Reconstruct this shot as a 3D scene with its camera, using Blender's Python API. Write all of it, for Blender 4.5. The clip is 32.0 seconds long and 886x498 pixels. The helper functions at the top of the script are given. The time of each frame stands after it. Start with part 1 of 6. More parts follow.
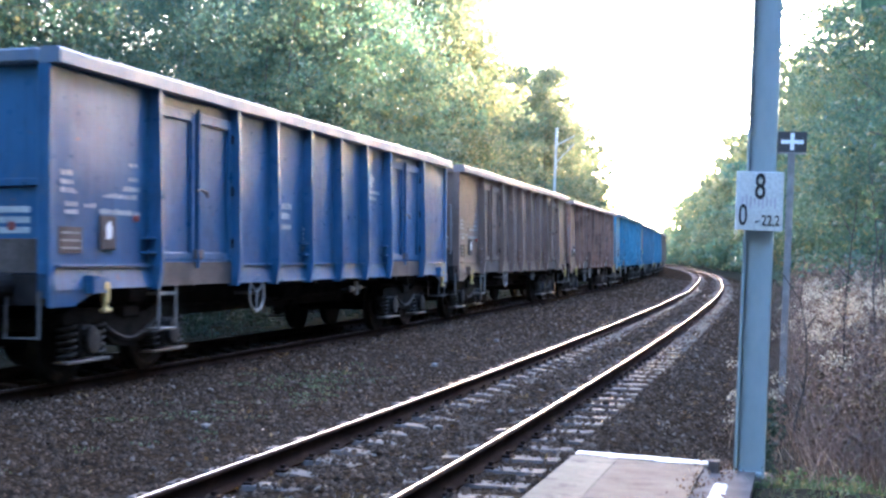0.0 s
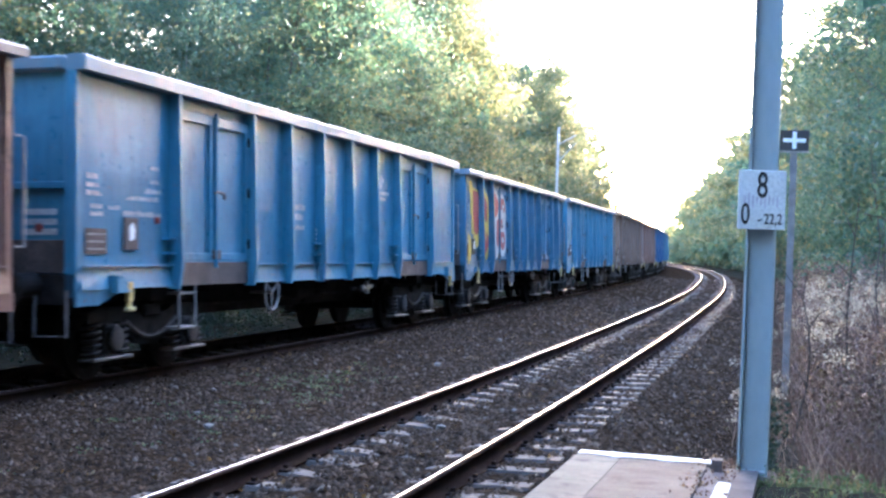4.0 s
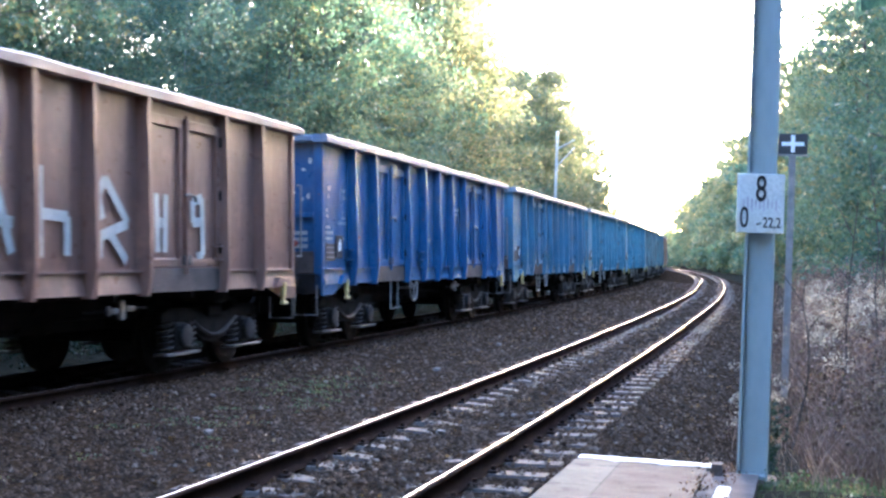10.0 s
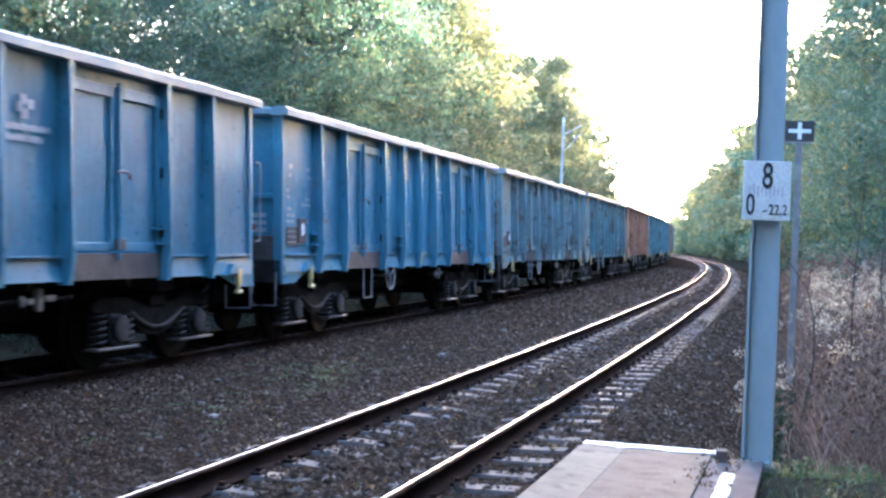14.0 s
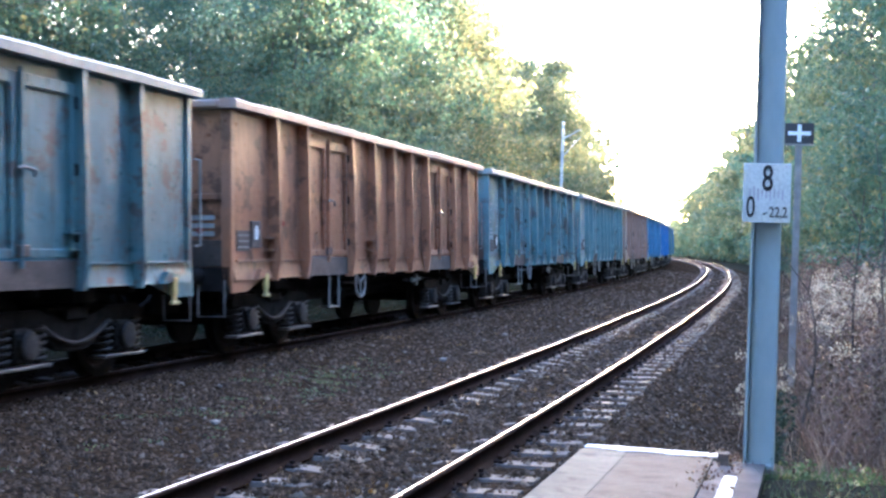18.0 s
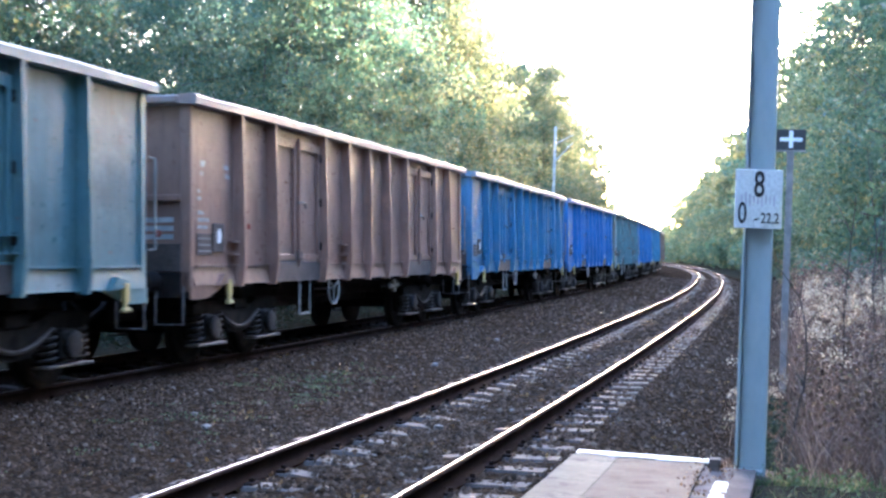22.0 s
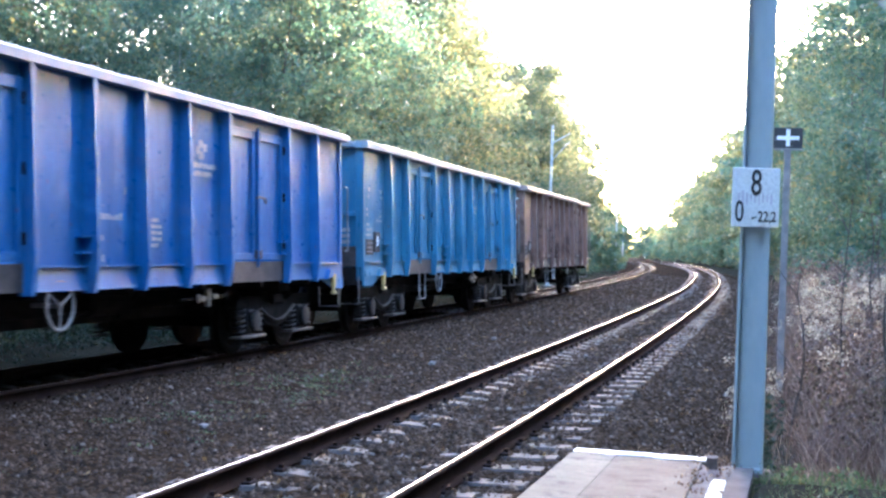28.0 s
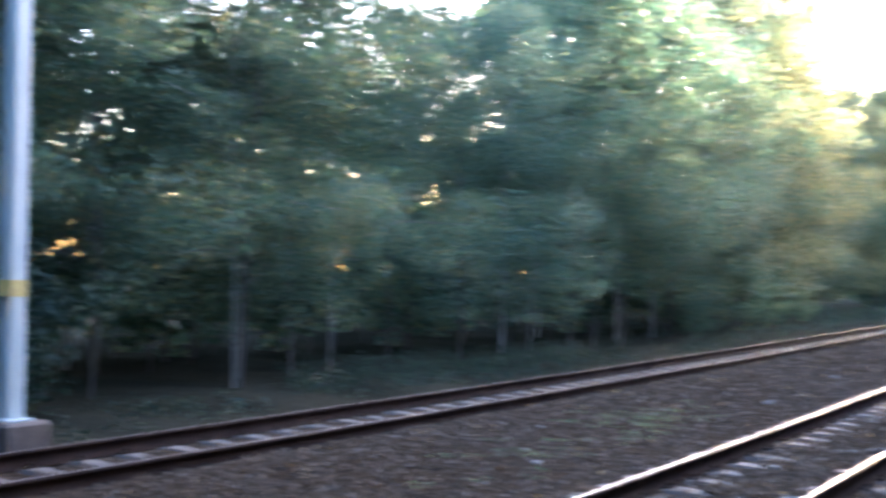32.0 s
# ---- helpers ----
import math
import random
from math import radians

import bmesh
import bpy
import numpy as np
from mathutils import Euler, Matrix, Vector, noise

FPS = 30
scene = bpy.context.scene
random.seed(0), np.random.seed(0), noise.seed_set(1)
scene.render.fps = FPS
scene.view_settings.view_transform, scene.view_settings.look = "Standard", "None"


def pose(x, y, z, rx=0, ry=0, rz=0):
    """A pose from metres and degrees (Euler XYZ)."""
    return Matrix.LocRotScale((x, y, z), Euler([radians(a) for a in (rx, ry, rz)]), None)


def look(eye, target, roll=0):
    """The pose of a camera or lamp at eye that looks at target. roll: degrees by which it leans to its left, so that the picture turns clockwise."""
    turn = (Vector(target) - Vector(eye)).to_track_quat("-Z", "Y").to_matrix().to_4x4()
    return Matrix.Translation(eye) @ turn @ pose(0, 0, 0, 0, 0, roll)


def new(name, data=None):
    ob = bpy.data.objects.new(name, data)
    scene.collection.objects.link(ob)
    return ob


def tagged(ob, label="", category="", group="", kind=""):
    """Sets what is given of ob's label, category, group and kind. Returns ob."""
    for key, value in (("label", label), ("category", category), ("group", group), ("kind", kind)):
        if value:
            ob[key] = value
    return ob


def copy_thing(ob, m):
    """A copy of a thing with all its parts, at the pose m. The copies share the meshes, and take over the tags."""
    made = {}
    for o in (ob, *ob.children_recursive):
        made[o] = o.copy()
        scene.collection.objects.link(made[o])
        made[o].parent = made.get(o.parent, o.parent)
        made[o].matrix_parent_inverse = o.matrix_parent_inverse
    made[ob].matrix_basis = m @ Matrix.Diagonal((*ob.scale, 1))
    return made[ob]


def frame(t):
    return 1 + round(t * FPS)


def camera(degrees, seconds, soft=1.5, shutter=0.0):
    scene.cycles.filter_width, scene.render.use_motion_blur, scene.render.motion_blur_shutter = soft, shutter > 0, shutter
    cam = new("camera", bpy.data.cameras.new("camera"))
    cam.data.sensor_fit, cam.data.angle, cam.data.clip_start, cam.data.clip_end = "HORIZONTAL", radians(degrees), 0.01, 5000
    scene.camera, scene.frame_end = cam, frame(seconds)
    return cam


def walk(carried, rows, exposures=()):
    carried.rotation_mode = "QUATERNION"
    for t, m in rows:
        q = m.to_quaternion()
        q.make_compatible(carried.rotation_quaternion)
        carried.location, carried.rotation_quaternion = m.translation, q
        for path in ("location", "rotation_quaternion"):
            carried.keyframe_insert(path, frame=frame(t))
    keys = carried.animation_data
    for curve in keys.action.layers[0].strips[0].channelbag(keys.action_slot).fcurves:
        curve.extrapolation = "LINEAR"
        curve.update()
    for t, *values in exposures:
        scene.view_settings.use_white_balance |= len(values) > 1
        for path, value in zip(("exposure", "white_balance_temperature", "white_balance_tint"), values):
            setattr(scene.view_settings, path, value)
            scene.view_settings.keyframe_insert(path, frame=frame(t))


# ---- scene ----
cam = camera(38.03, 32.0, 2.55, 0.22)
PATH = [
    (0, pose(0, 0, 1.609, 89.853, -2.296, -0.638)),
    (0.5, pose(0, 0, 1.609, 89.664, -2.376, -0.570)),
    (1, pose(0, 0, 1.609, 89.554, -2.372, -0.417)),
    (1.5, pose(0, 0, 1.609, 89.558, -2.310, -0.438)),
    (2, pose(0, 0, 1.609, 89.558, -2.299, -0.475)),
    (2.5, pose(0, 0, 1.609, 89.610, -2.233, -0.563)),
    (3, pose(0, 0, 1.609, 89.693, -2.162, -0.614)),
    (3.5, pose(0, 0, 1.609, 89.849, -2.124, -0.550)),
    (5.5, pose(0, 0, 1.609, 89.725, -2.132, -0.511)),
    (6, pose(0, 0, 1.609, 89.755, -2.135, -0.467)),
    (6.5, pose(0, 0, 1.609, 89.805, -2.032, -0.639)),
    (7, pose(0, 0, 1.609, 89.896, -2.188, -0.815)),
    (7.5, pose(0, 0, 1.609, 89.830, -2.214, -0.867)),
    (8, pose(0, 0, 1.609, 89.923, -2.282, -0.800)),
    (8.5, pose(0, 0, 1.609, 90.041, -2.009, -0.676)),
    (9, pose(0, 0, 1.609, 90.073, -1.917, -0.662)),
    (9.5, pose(0, 0, 1.609, 90.059, -1.942, -0.609)),
    (10, pose(0, 0, 1.609, 90.046, -1.912, -0.576)),
    (10.5, pose(0, 0, 1.609, 89.954, -1.876, -0.505)),
    (11, pose(0, 0, 1.609, 89.987, -1.864, -0.386)),
    (11.5, pose(0, 0, 1.609, 89.928, -1.889, -0.468)),
    (12, pose(0, 0, 1.609, 89.768, -1.846, -0.544)),
    (12.5, pose(0, 0, 1.609, 89.608, -2.029, -0.461)),
    (13, pose(0, 0, 1.609, 89.465, -2.044, -0.332)),
    (13.5, pose(0, 0, 1.609, 89.394, -2.075, -0.338)),
    (14, pose(0, 0, 1.609, 89.407, -2.154, -0.327)),
    (14.5, pose(0, 0, 1.609, 89.511, -2.137, -0.398)),
    (16.5, pose(0, 0, 1.609, 89.728, -1.990, -0.449)),
    (17, pose(0, 0, 1.609, 89.669, -1.855, -0.452)),
    (17.5, pose(0, 0, 1.609, 89.628, -1.890, -0.316)),
    (18, pose(0, 0, 1.609, 89.603, -1.799, -0.309)),
    (18.5, pose(0, 0, 1.609, 89.575, -1.754, -0.304)),
    (19, pose(0, 0, 1.609, 89.641, -1.756, -0.288)),
    (19.5, pose(0, 0, 1.609, 89.760, -1.848, -0.378)),
    (20, pose(0, 0, 1.609, 89.832, -1.824, -0.415)),
    (20.5, pose(0, 0, 1.609, 89.800, -1.816, -0.498)),
    (21, pose(0, 0, 1.609, 89.621, -1.851, -0.313)),
    (21.5, pose(0, 0, 1.609, 89.718, -1.863, -0.424)),
    (22, pose(0, 0, 1.609, 89.834, -1.968, -0.662)),
    (22.5, pose(0, 0, 1.609, 89.830, -1.879, -0.640)),
    (23, pose(0, 0, 1.609, 89.761, -1.860, -0.584)),
    (23.5, pose(0, 0, 1.609, 89.746, -1.919, -0.463)),
    (24, pose(0, 0, 1.609, 89.770, -1.858, -0.343)),
    (24.5, pose(0, 0, 1.609, 89.719, -1.731, -0.340)),
    (25, pose(0, 0, 1.609, 89.619, -1.785, -0.451)),
    (25.5, pose(0, 0, 1.609, 89.622, -1.884, -0.523)),
    (27.5, pose(0, 0, 1.609, 89.825, -1.763, -0.781)),
    (28, pose(0, 0, 1.609, 89.787, -1.892, -0.781)),
    (28.5, pose(0, 0, 1.609, 89.823, -1.904, -0.754)),
    (29, pose(0, 0, 1.609, 89.824, -1.897, -0.751)),
    (29.5, pose(0, 0, 1.609, 89.920, -1.804, -0.770)),
    (30, pose(0, 0, 1.609, 90.071, -1.837, -0.636)),
    (30.5, pose(0, 0, 1.609, 90.285, -1.738, -0.581)),
    (31, pose(0, 0, 1.609, 90.357, -1.731, -0.393)),
    (31.5, pose(0, 0, 1.609, 90.483, -1.594, 0.000)),
    (31.6, pose(0, 0, 1.609, 90.571, -1.559, 0.493)),
    (31.7, pose(0, 0, 1.609, 90.765, -1.438, 1.804)),
    (31.8, pose(0, 0, 1.609, 91.002, -1.340, 4.184)),
    (31.9, pose(0, 0, 1.609, 91.008, -1.173, 8.238)),
    (32, pose(0, 0, 1.609, 91.093, -0.968, 13.797)),
]
walk(cam, PATH, [(0.0, 5.2, 4960, 24), (21.0, 5.2, 4960, 24), (28.0, 5.36, 5020, 24), (32.0, 5.3, 5000, 24)])

# ---- light ----
SUN_AZ, SUN_EL = 19.0, 5.0          # degrees right of +y, above the horizon
world = bpy.data.worlds.new("evening_sky")
scene.world = world
world.use_nodes = True
wn = world.node_tree
sky = wn.nodes.new("ShaderNodeTexSky")
sky.sky_type = "NISHITA"
sky.sun_disc = False
sky.sun_elevation = radians(SUN_EL)
sky.sun_rotation = radians(SUN_AZ)
sky.air_density, sky.dust_density, sky.ozone_density = 1.0, 3.4, 1.2
wn.links.new(sky.outputs[0], wn.nodes["Background"].inputs[0])
wn.nodes["Background"].inputs[1].default_value = 0.15
sun = new("sun", bpy.data.lights.new("sun", "SUN"))
sun.data.energy = 2.7
sun.data.angle = radians(0.6)
sun.data.color = (1.0, 0.78, 0.5)
a, e = radians(SUN_AZ), radians(SUN_EL)
SUN_DIR = Vector((math.sin(a) * math.cos(e), math.cos(a) * math.cos(e), math.sin(e)))
sun.matrix_world = look(SUN_DIR * 60, (0, 0, 0))

# ---- the line of the two tracks ----
# arc length along the near track, and its curvature; off: metres to the left of the near track's centre
KNOT_S = [-420, -120, -60, -30, 0, 20, 40, 60, 80, 110, 140, 190, 250, 330, 480]
KNOT_K = [.001, .001, .002, .0031, .00286, .00096, .00036, .00151, .00037, .00116, .00102, .00066, .00103, .00109, .001]
STEP = 0.25
LINE_S = np.arange(-420, 480.01, STEP)
_k = np.interp(LINE_S, KNOT_S, KNOT_K)
LINE_H = np.cumsum(_k) * STEP
_i0 = int(np.argmin(abs(LINE_S)))
LINE_H += -0.31032 - LINE_H[_i0]
LINE_X = np.cumsum(-np.sin(LINE_H)) * STEP
LINE_Y = np.cumsum(np.cos(LINE_H)) * STEP
LINE_X += -3.41375 - LINE_X[_i0]
LINE_Y -= LINE_Y[_i0]
GAP = 5.055          # between the tracks' centres
GAUGE = 1.505        # between the rail heads' centres
CANT = 0.057         # the outer rail lies higher
FAR_S = np.cumsum(np.r_[0, np.hypot(np.diff(LINE_X - np.cos(LINE_H) * GAP), np.diff(LINE_Y - np.sin(LINE_H) * GAP))])
FAR_S -= np.interp(0, LINE_S, FAR_S)


def place(s, off, z=0.0):
    h = np.interp(s, LINE_S, LINE_H)
    return Vector((np.interp(s, LINE_S, LINE_X) - math.cos(h) * off, np.interp(s, LINE_S, LINE_Y) - math.sin(h) * off, z))


def places(s, off):
    h = np.interp(s, LINE_S, LINE_H)
    return np.interp(s, LINE_S, LINE_X) - np.cos(h) * off, np.interp(s, LINE_S, LINE_Y) - np.sin(h) * off


def heading(s):
    return float(np.interp(s, LINE_S, LINE_H))


def line_pose(s, off, z=0.0, turn=0.0):
    """x along the line, y to its left."""
    return Matrix.Translation(place(s, off, z)) @ Matrix.Rotation(heading(s) + math.pi / 2 + radians(turn), 4, "Z")


def nearest(x, y):
    """s and off of plan points."""
    x, y = np.atleast_1d(x).astype(float), np.atleast_1d(y).astype(float)
    i = np.empty(len(x), int)
    lx, ly = LINE_X[::4], LINE_Y[::4]
    for a0 in range(0, len(x), 4000):
        b0 = a0 + 4000
        i[a0:b0] = np.argmin((x[a0:b0, None] - lx) ** 2 + (y[a0:b0, None] - ly) ** 2, axis=1) * 4
    off = -(x - LINE_X[i]) * np.cos(LINE_H[i]) - (y - LINE_Y[i]) * np.sin(LINE_H[i])
    return LINE_S[i], off


# ---- materials ----
class Nodes:
    """A material being wired up."""

    def __init__(self, name):
        self.m = bpy.data.materials.new(name)
        self.m.use_nodes = True
        self.t = self.m.node_tree
        self.p = self.t.nodes["Principled BSDF"]
        self.out = self.t.nodes["Material Output"]

    def put(self, kind, **values):
        n = self.t.nodes.new("ShaderNode" + kind)
        for k, v in values.items():
            n.inputs[k].default_value = v
        return n

    def link(self, a, b):
        self.t.links.new(a, b)

    def coords(self, scale=(1, 1, 1), which="Object"):
        c = self.t.nodes.new("ShaderNodeTexCoord")
        m = self.put("Mapping", Scale=scale)
        self.link(c.outputs[which], m.inputs[0])
        return m.outputs[0]

    def noise(self, vec, scale, detail=4.0, rough=0.55):
        n = self.put("TexNoise", Scale=scale, Detail=detail, Roughness=rough)
        self.link(vec, n.inputs["Vector"])
        return n.outputs["Fac"]

    def ramp(self, fac, *stops):
        r = self.t.nodes.new("ShaderNodeValToRGB")
        while len(r.color_ramp.elements) < len(stops):
            r.color_ramp.elements.new(0.5)
        for el, (pos, col) in zip(r.color_ramp.elements, stops):
            el.position = pos
            el.color = (*col, 1) if len(col) == 3 else col
        self.link(fac, r.inputs[0])
        return r.outputs[0]

    def mix(self, fac, a, b, mode="MIX"):
        n = self.t.nodes.new("ShaderNodeMix")
        n.data_type = "RGBA"
        n.blend_type = mode
        for socket, value in ((n.inputs[0], fac), (n.inputs[6], a), (n.inputs[7], b)):
            if isinstance(value, bpy.types.NodeSocket):
                self.link(value, socket)
            elif isinstance(value, (int, float)):
                socket.default_value = value
            else:
                socket.default_value = (*value, 1)
        return n.outputs[2]

    def bump(self, fac, strength, distance):
        b = self.put("Bump", Strength=strength, Distance=distance)
        self.link(fac, b.inputs["Height"])
        self.link(b.outputs[0], self.p.inputs["Normal"])

    def done(self, color=None, rough=0.6, metal=0.0, spec=None):
        for socket, value in ((self.p.inputs["Base Color"], color), (self.p.inputs["Roughness"], rough), (self.p.inputs["Metallic"], metal)):
            if isinstance(value, bpy.types.NodeSocket):
                self.link(value, socket)
            elif isinstance(value, (int, float)):
                socket.default_value = value
            elif value is not None:
                socket.default_value = (*value, 1)
        if spec is not None:
            self.p.inputs["Specular IOR Level"].default_value = spec
        return self.m


def two_tone(name, c1, c2, scale=3.0, fine=40.0, rough=0.75, metal=0.0, bump=0.3, depth=0.01, stretch=(1, 1, 1), c3=None, spec=None):
    """A surface of two mingling colours, with a fine grain in a second scale."""
    n = Nodes(name)
    v = n.coords(stretch)
    big, small = n.noise(v, scale), n.noise(v, fine, 3)
    col = n.ramp(big, (0.35, c1), (0.65, c2))
    col = n.mix(n.ramp(small, (0.42, (0, 0, 0)), (0.7, (0.55, 0.55, 0.55))), col, c3 or [0.6 * x for x in c1])
    n.bump(small, bump, depth)
    return n.done(col, rough, metal, spec)


def paint_material(name, rusty):
    """Weathered wagon paint; the tint and the seed of its stains come from the object's colour. rusty: 0 sound, 1 flaking."""
    n = Nodes(name)
    info = n.t.nodes.new("ShaderNodeObjectInfo")
    shift = n.put("VectorMath")
    shift.operation = "ADD"
    c = n.t.nodes.new("ShaderNodeTexCoord")
    comb = n.put("CombineXYZ")
    seed = n.t.nodes.new("ShaderNodeMath")
    seed.operation = "MULTIPLY"
    seed.inputs[1].default_value = 97.0
    n.link(info.outputs["Alpha"], seed.inputs[0])
    n.link(seed.outputs[0], comb.inputs[0])
    n.link(seed.outputs[0], comb.inputs[1])
    n.link(c.outputs["Object"], shift.inputs[0])
    n.link(comb.outputs[0], shift.inputs[1])
    streak = n.put("Mapping", Scale=(5.0, 5.0, 0.35))
    n.link(shift.outputs[0], streak.inputs[0])
    big = n.noise(shift.outputs[0], 0.9, 5, 0.6)
    fine = n.noise(shift.outputs[0], 9.0, 6, 0.65)
    runs = n.noise(streak.outputs[0], 2.0, 5, 0.6)
    faded = n.mix(1.0, info.outputs["Color"], (1.55, 1.5, 1.45), "MULTIPLY")
    col = n.mix(n.ramp(big, (0.4, (0, 0, 0)), (0.7, (0.7, 0.7, 0.7))), info.outputs["Color"], faded)
    dark = n.mix(1.0, info.outputs["Color"], (0.45, 0.42, 0.42), "MULTIPLY")
    col = n.mix(n.ramp(runs, (0.52, (0, 0, 0)), (0.72, (0.4, 0.4, 0.4))), col, dark)
    scuff = n.noise(shift.outputs[0], 2.4, 8, 0.7)
    col = n.mix(n.ramp(scuff, (0.55, (0, 0, 0)), (0.7, (0.5, 0.5, 0.5))), col, n.mix(1.0, info.outputs["Color"], (2.2, 2.0, 1.8), "MULTIPLY"))
    patch = n.noise(shift.outputs[0], 1.6, 3, 0.5)
    col = n.mix(n.ramp(patch, (0.56, (0, 0, 0)), (0.68, (0.4, 0.4, 0.4))), col, n.mix(1.0, info.outputs["Color"], (0.6, 0.57, 0.58), "MULTIPLY"))
    pale = n.noise(shift.outputs[0], 1.1, 6, 0.65)
    col = n.mix(n.ramp(pale, (0.56, (0, 0, 0)), (0.68, (0.28, 0.28, 0.28))), col, (0.15, 0.14, 0.13))
    rust = n.ramp(fine, (0.3, (0.09, 0.045, 0.028)), (0.7, (0.17, 0.085, 0.05)))
    col = n.mix(n.ramp(fine, (0.64 - 0.04 * rusty, (0, 0, 0)), (0.71 - 0.04 * rusty, (0.8, 0.8, 0.8))), col, rust)
    chip = n.noise(streak.outputs[0], 7.0, 4, 0.6)
    col = n.mix(n.ramp(chip, (0.64, (0, 0, 0)), (0.7, (0.7, 0.7, 0.7))), col, n.mix(1.0, info.outputs["Color"], (0.35, 0.32, 0.32), "MULTIPLY"))
    if rusty:
        flake = n.noise(shift.outputs[0], 1.5, 9, 0.72)
        col = n.mix(n.ramp(flake, (0.53, (0, 0, 0)), (0.58, (0.7, 0.7, 0.7))), col, n.ramp(fine, (0.35, (0.045, 0.026, 0.02)), (0.65, (0.1, 0.055, 0.036))))
        wash = n.noise(streak.outputs[0], 1.3, 6, 0.65)
        col = n.mix(n.ramp(wash, (0.55, (0, 0, 0)), (0.7, (0.6, 0.6, 0.6))), col, (0.05, 0.034, 0.028))
    n.bump(n.noise(shift.outputs[0], 3.5, 3), 0.35, 0.02)
    return n.done(col, n.ramp(fine, (0.3, (0.24, 0.24, 0.24)), (0.75, (0.46, 0.46, 0.46))), 0.0, 0.42)


def leaf_material(name, low, high, odd, glow=0.5, warmth=(1.05, 1.12, 0.88)):
    """Leaves that let light through; each leaf has its own tone."""
    n = Nodes(name)
    geo = n.t.nodes.new("ShaderNodeNewGeometry")
    info = n.t.nodes.new("ShaderNodeObjectInfo")
    col = n.ramp(geo.outputs["Random Per Island"], (0.0, low), (0.7, high), (0.93, odd))
    tree = n.ramp(info.outputs["Random"], (0.0, (0.85, 0.9, 0.95)), (1.0, (1.1, 1.05, 0.9)))
    col = n.mix(1.0, col, tree, "MULTIPLY")
    spots = n.noise(n.coords(), 13.0, 3)
    col = n.mix(1.0, col, n.ramp(spots, (0.36, (0.7, 0.72, 0.74)), (0.66, (1.25, 1.22, 1.15))), "MULTIPLY")
    n.done(col, 0.5, 0.0, 0.3)
    tr = n.put("BsdfTranslucent")
    warm = n.mix(1.0, col, warmth, "MULTIPLY")
    n.link(warm, tr.inputs[0])
    mx = n.put("MixShader")
    mx.inputs[0].default_value = glow
    n.link(n.p.outputs[0], mx.inputs[1])
    n.link(tr.outputs[0], mx.inputs[2])
    n.link(mx.outputs[0], n.out.inputs[0])
    return n.m


M = {}
M["paint"] = paint_material("wagon_paint", 0)
M["paint_rusty"] = paint_material("flaking_wagon_paint", 1)
M["under"] = two_tone("sooty_underframe_steel", (0.013, 0.012, 0.012), (0.03, 0.026, 0.024), 4, 60, 0.9, 0.1, 0.4, 0.004, spec=0.15)
M["bogie"] = two_tone("dusty_bogie_steel", (0.01, 0.0095, 0.0095), (0.025, 0.022, 0.02), 6, 50, 0.85, 0.0, 0.4, 0.004, spec=0.08)
M["tread"] = two_tone("worn_wheel_steel", (0.01, 0.009, 0.0085), (0.02, 0.0175, 0.016), 5, 60, 0.8, 0.0, 0.2, 0.002, spec=0.1)
M["sill"] = two_tone("scuffed_door_sill", (0.06, 0.046, 0.038), (0.12, 0.095, 0.08), 3, 30, 0.8, 0.1, 0.3, 0.004)
M["letter"] = two_tone("worn_white_lettering", (0.5, 0.51, 0.5), (0.27, 0.29, 0.3), 6, 40, 0.6, 0, 0.1, 0.001)
M["yellow"] = two_tone("dull_yellow_paint", (0.46, 0.37, 0.12), (0.3, 0.24, 0.1), 6, 40, 0.6, 0, 0.2, 0.002)
M["pale"] = two_tone("pale_grey_paint", (0.26, 0.25, 0.235), (0.15, 0.145, 0.135), 6, 40, 0.6, 0, 0.2, 0.002)
M["rail_side"] = two_tone("rusted_rail_side", (0.016, 0.0105, 0.009), (0.03, 0.02, 0.0165), 2, 60, 0.95, 0.0, 0.4, 0.003, spec=0.03)
M["rail_top"] = two_tone("polished_rail_head", (0.62, 0.61, 0.6), (0.5, 0.49, 0.48), 1.5, 80, 0.36, 1.0, 0.05, 0.001, (4, 4, 4), (0.45, 0.44, 0.43))
M["rail_dull"] = two_tone("dull_rail_head", (0.17, 0.14, 0.12), (0.24, 0.2, 0.175), 1.5, 80, 0.5, 0.6, 0.05, 0.001)
M["sleeper"] = two_tone("weathered_concrete_sleeper", (0.052, 0.042, 0.037), (0.095, 0.08, 0.069), 3, 45, 0.9, 0, 0.4, 0.004)
n_ = Nodes("brown_ballast")
v_ = n_.coords()
cell_ = n_.put("TexVoronoi", Scale=19.0)
n_.link(v_, cell_.inputs["Vector"])
c_ = n_.ramp(cell_.outputs["Color"], (0.1, (0.016, 0.0105, 0.0066)), (0.55, (0.035, 0.0232, 0.0145)), (0.85, (0.058, 0.041, 0.027)))
big_ = n_.noise(v_, 0.8, 5)
c_ = n_.mix(n_.ramp(big_, (0.4, (0, 0, 0)), (0.65, (0.6, 0.6, 0.6))), c_, (0.031, 0.0205, 0.0122))
# gaps between the stones painted near-black, crevice shade put into the colour
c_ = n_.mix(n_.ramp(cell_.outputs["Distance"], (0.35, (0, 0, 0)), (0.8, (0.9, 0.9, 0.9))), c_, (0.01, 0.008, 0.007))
n_.bump(cell_.outputs["Distance"], -1.0, 0.05)
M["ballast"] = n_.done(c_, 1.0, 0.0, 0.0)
M["soil"] = two_tone("leafy_soil", (0.022, 0.021, 0.015), (0.04, 0.036, 0.025), 0.4, 9, 1.0, 0, 0.8, 0.06, spec=0.0)
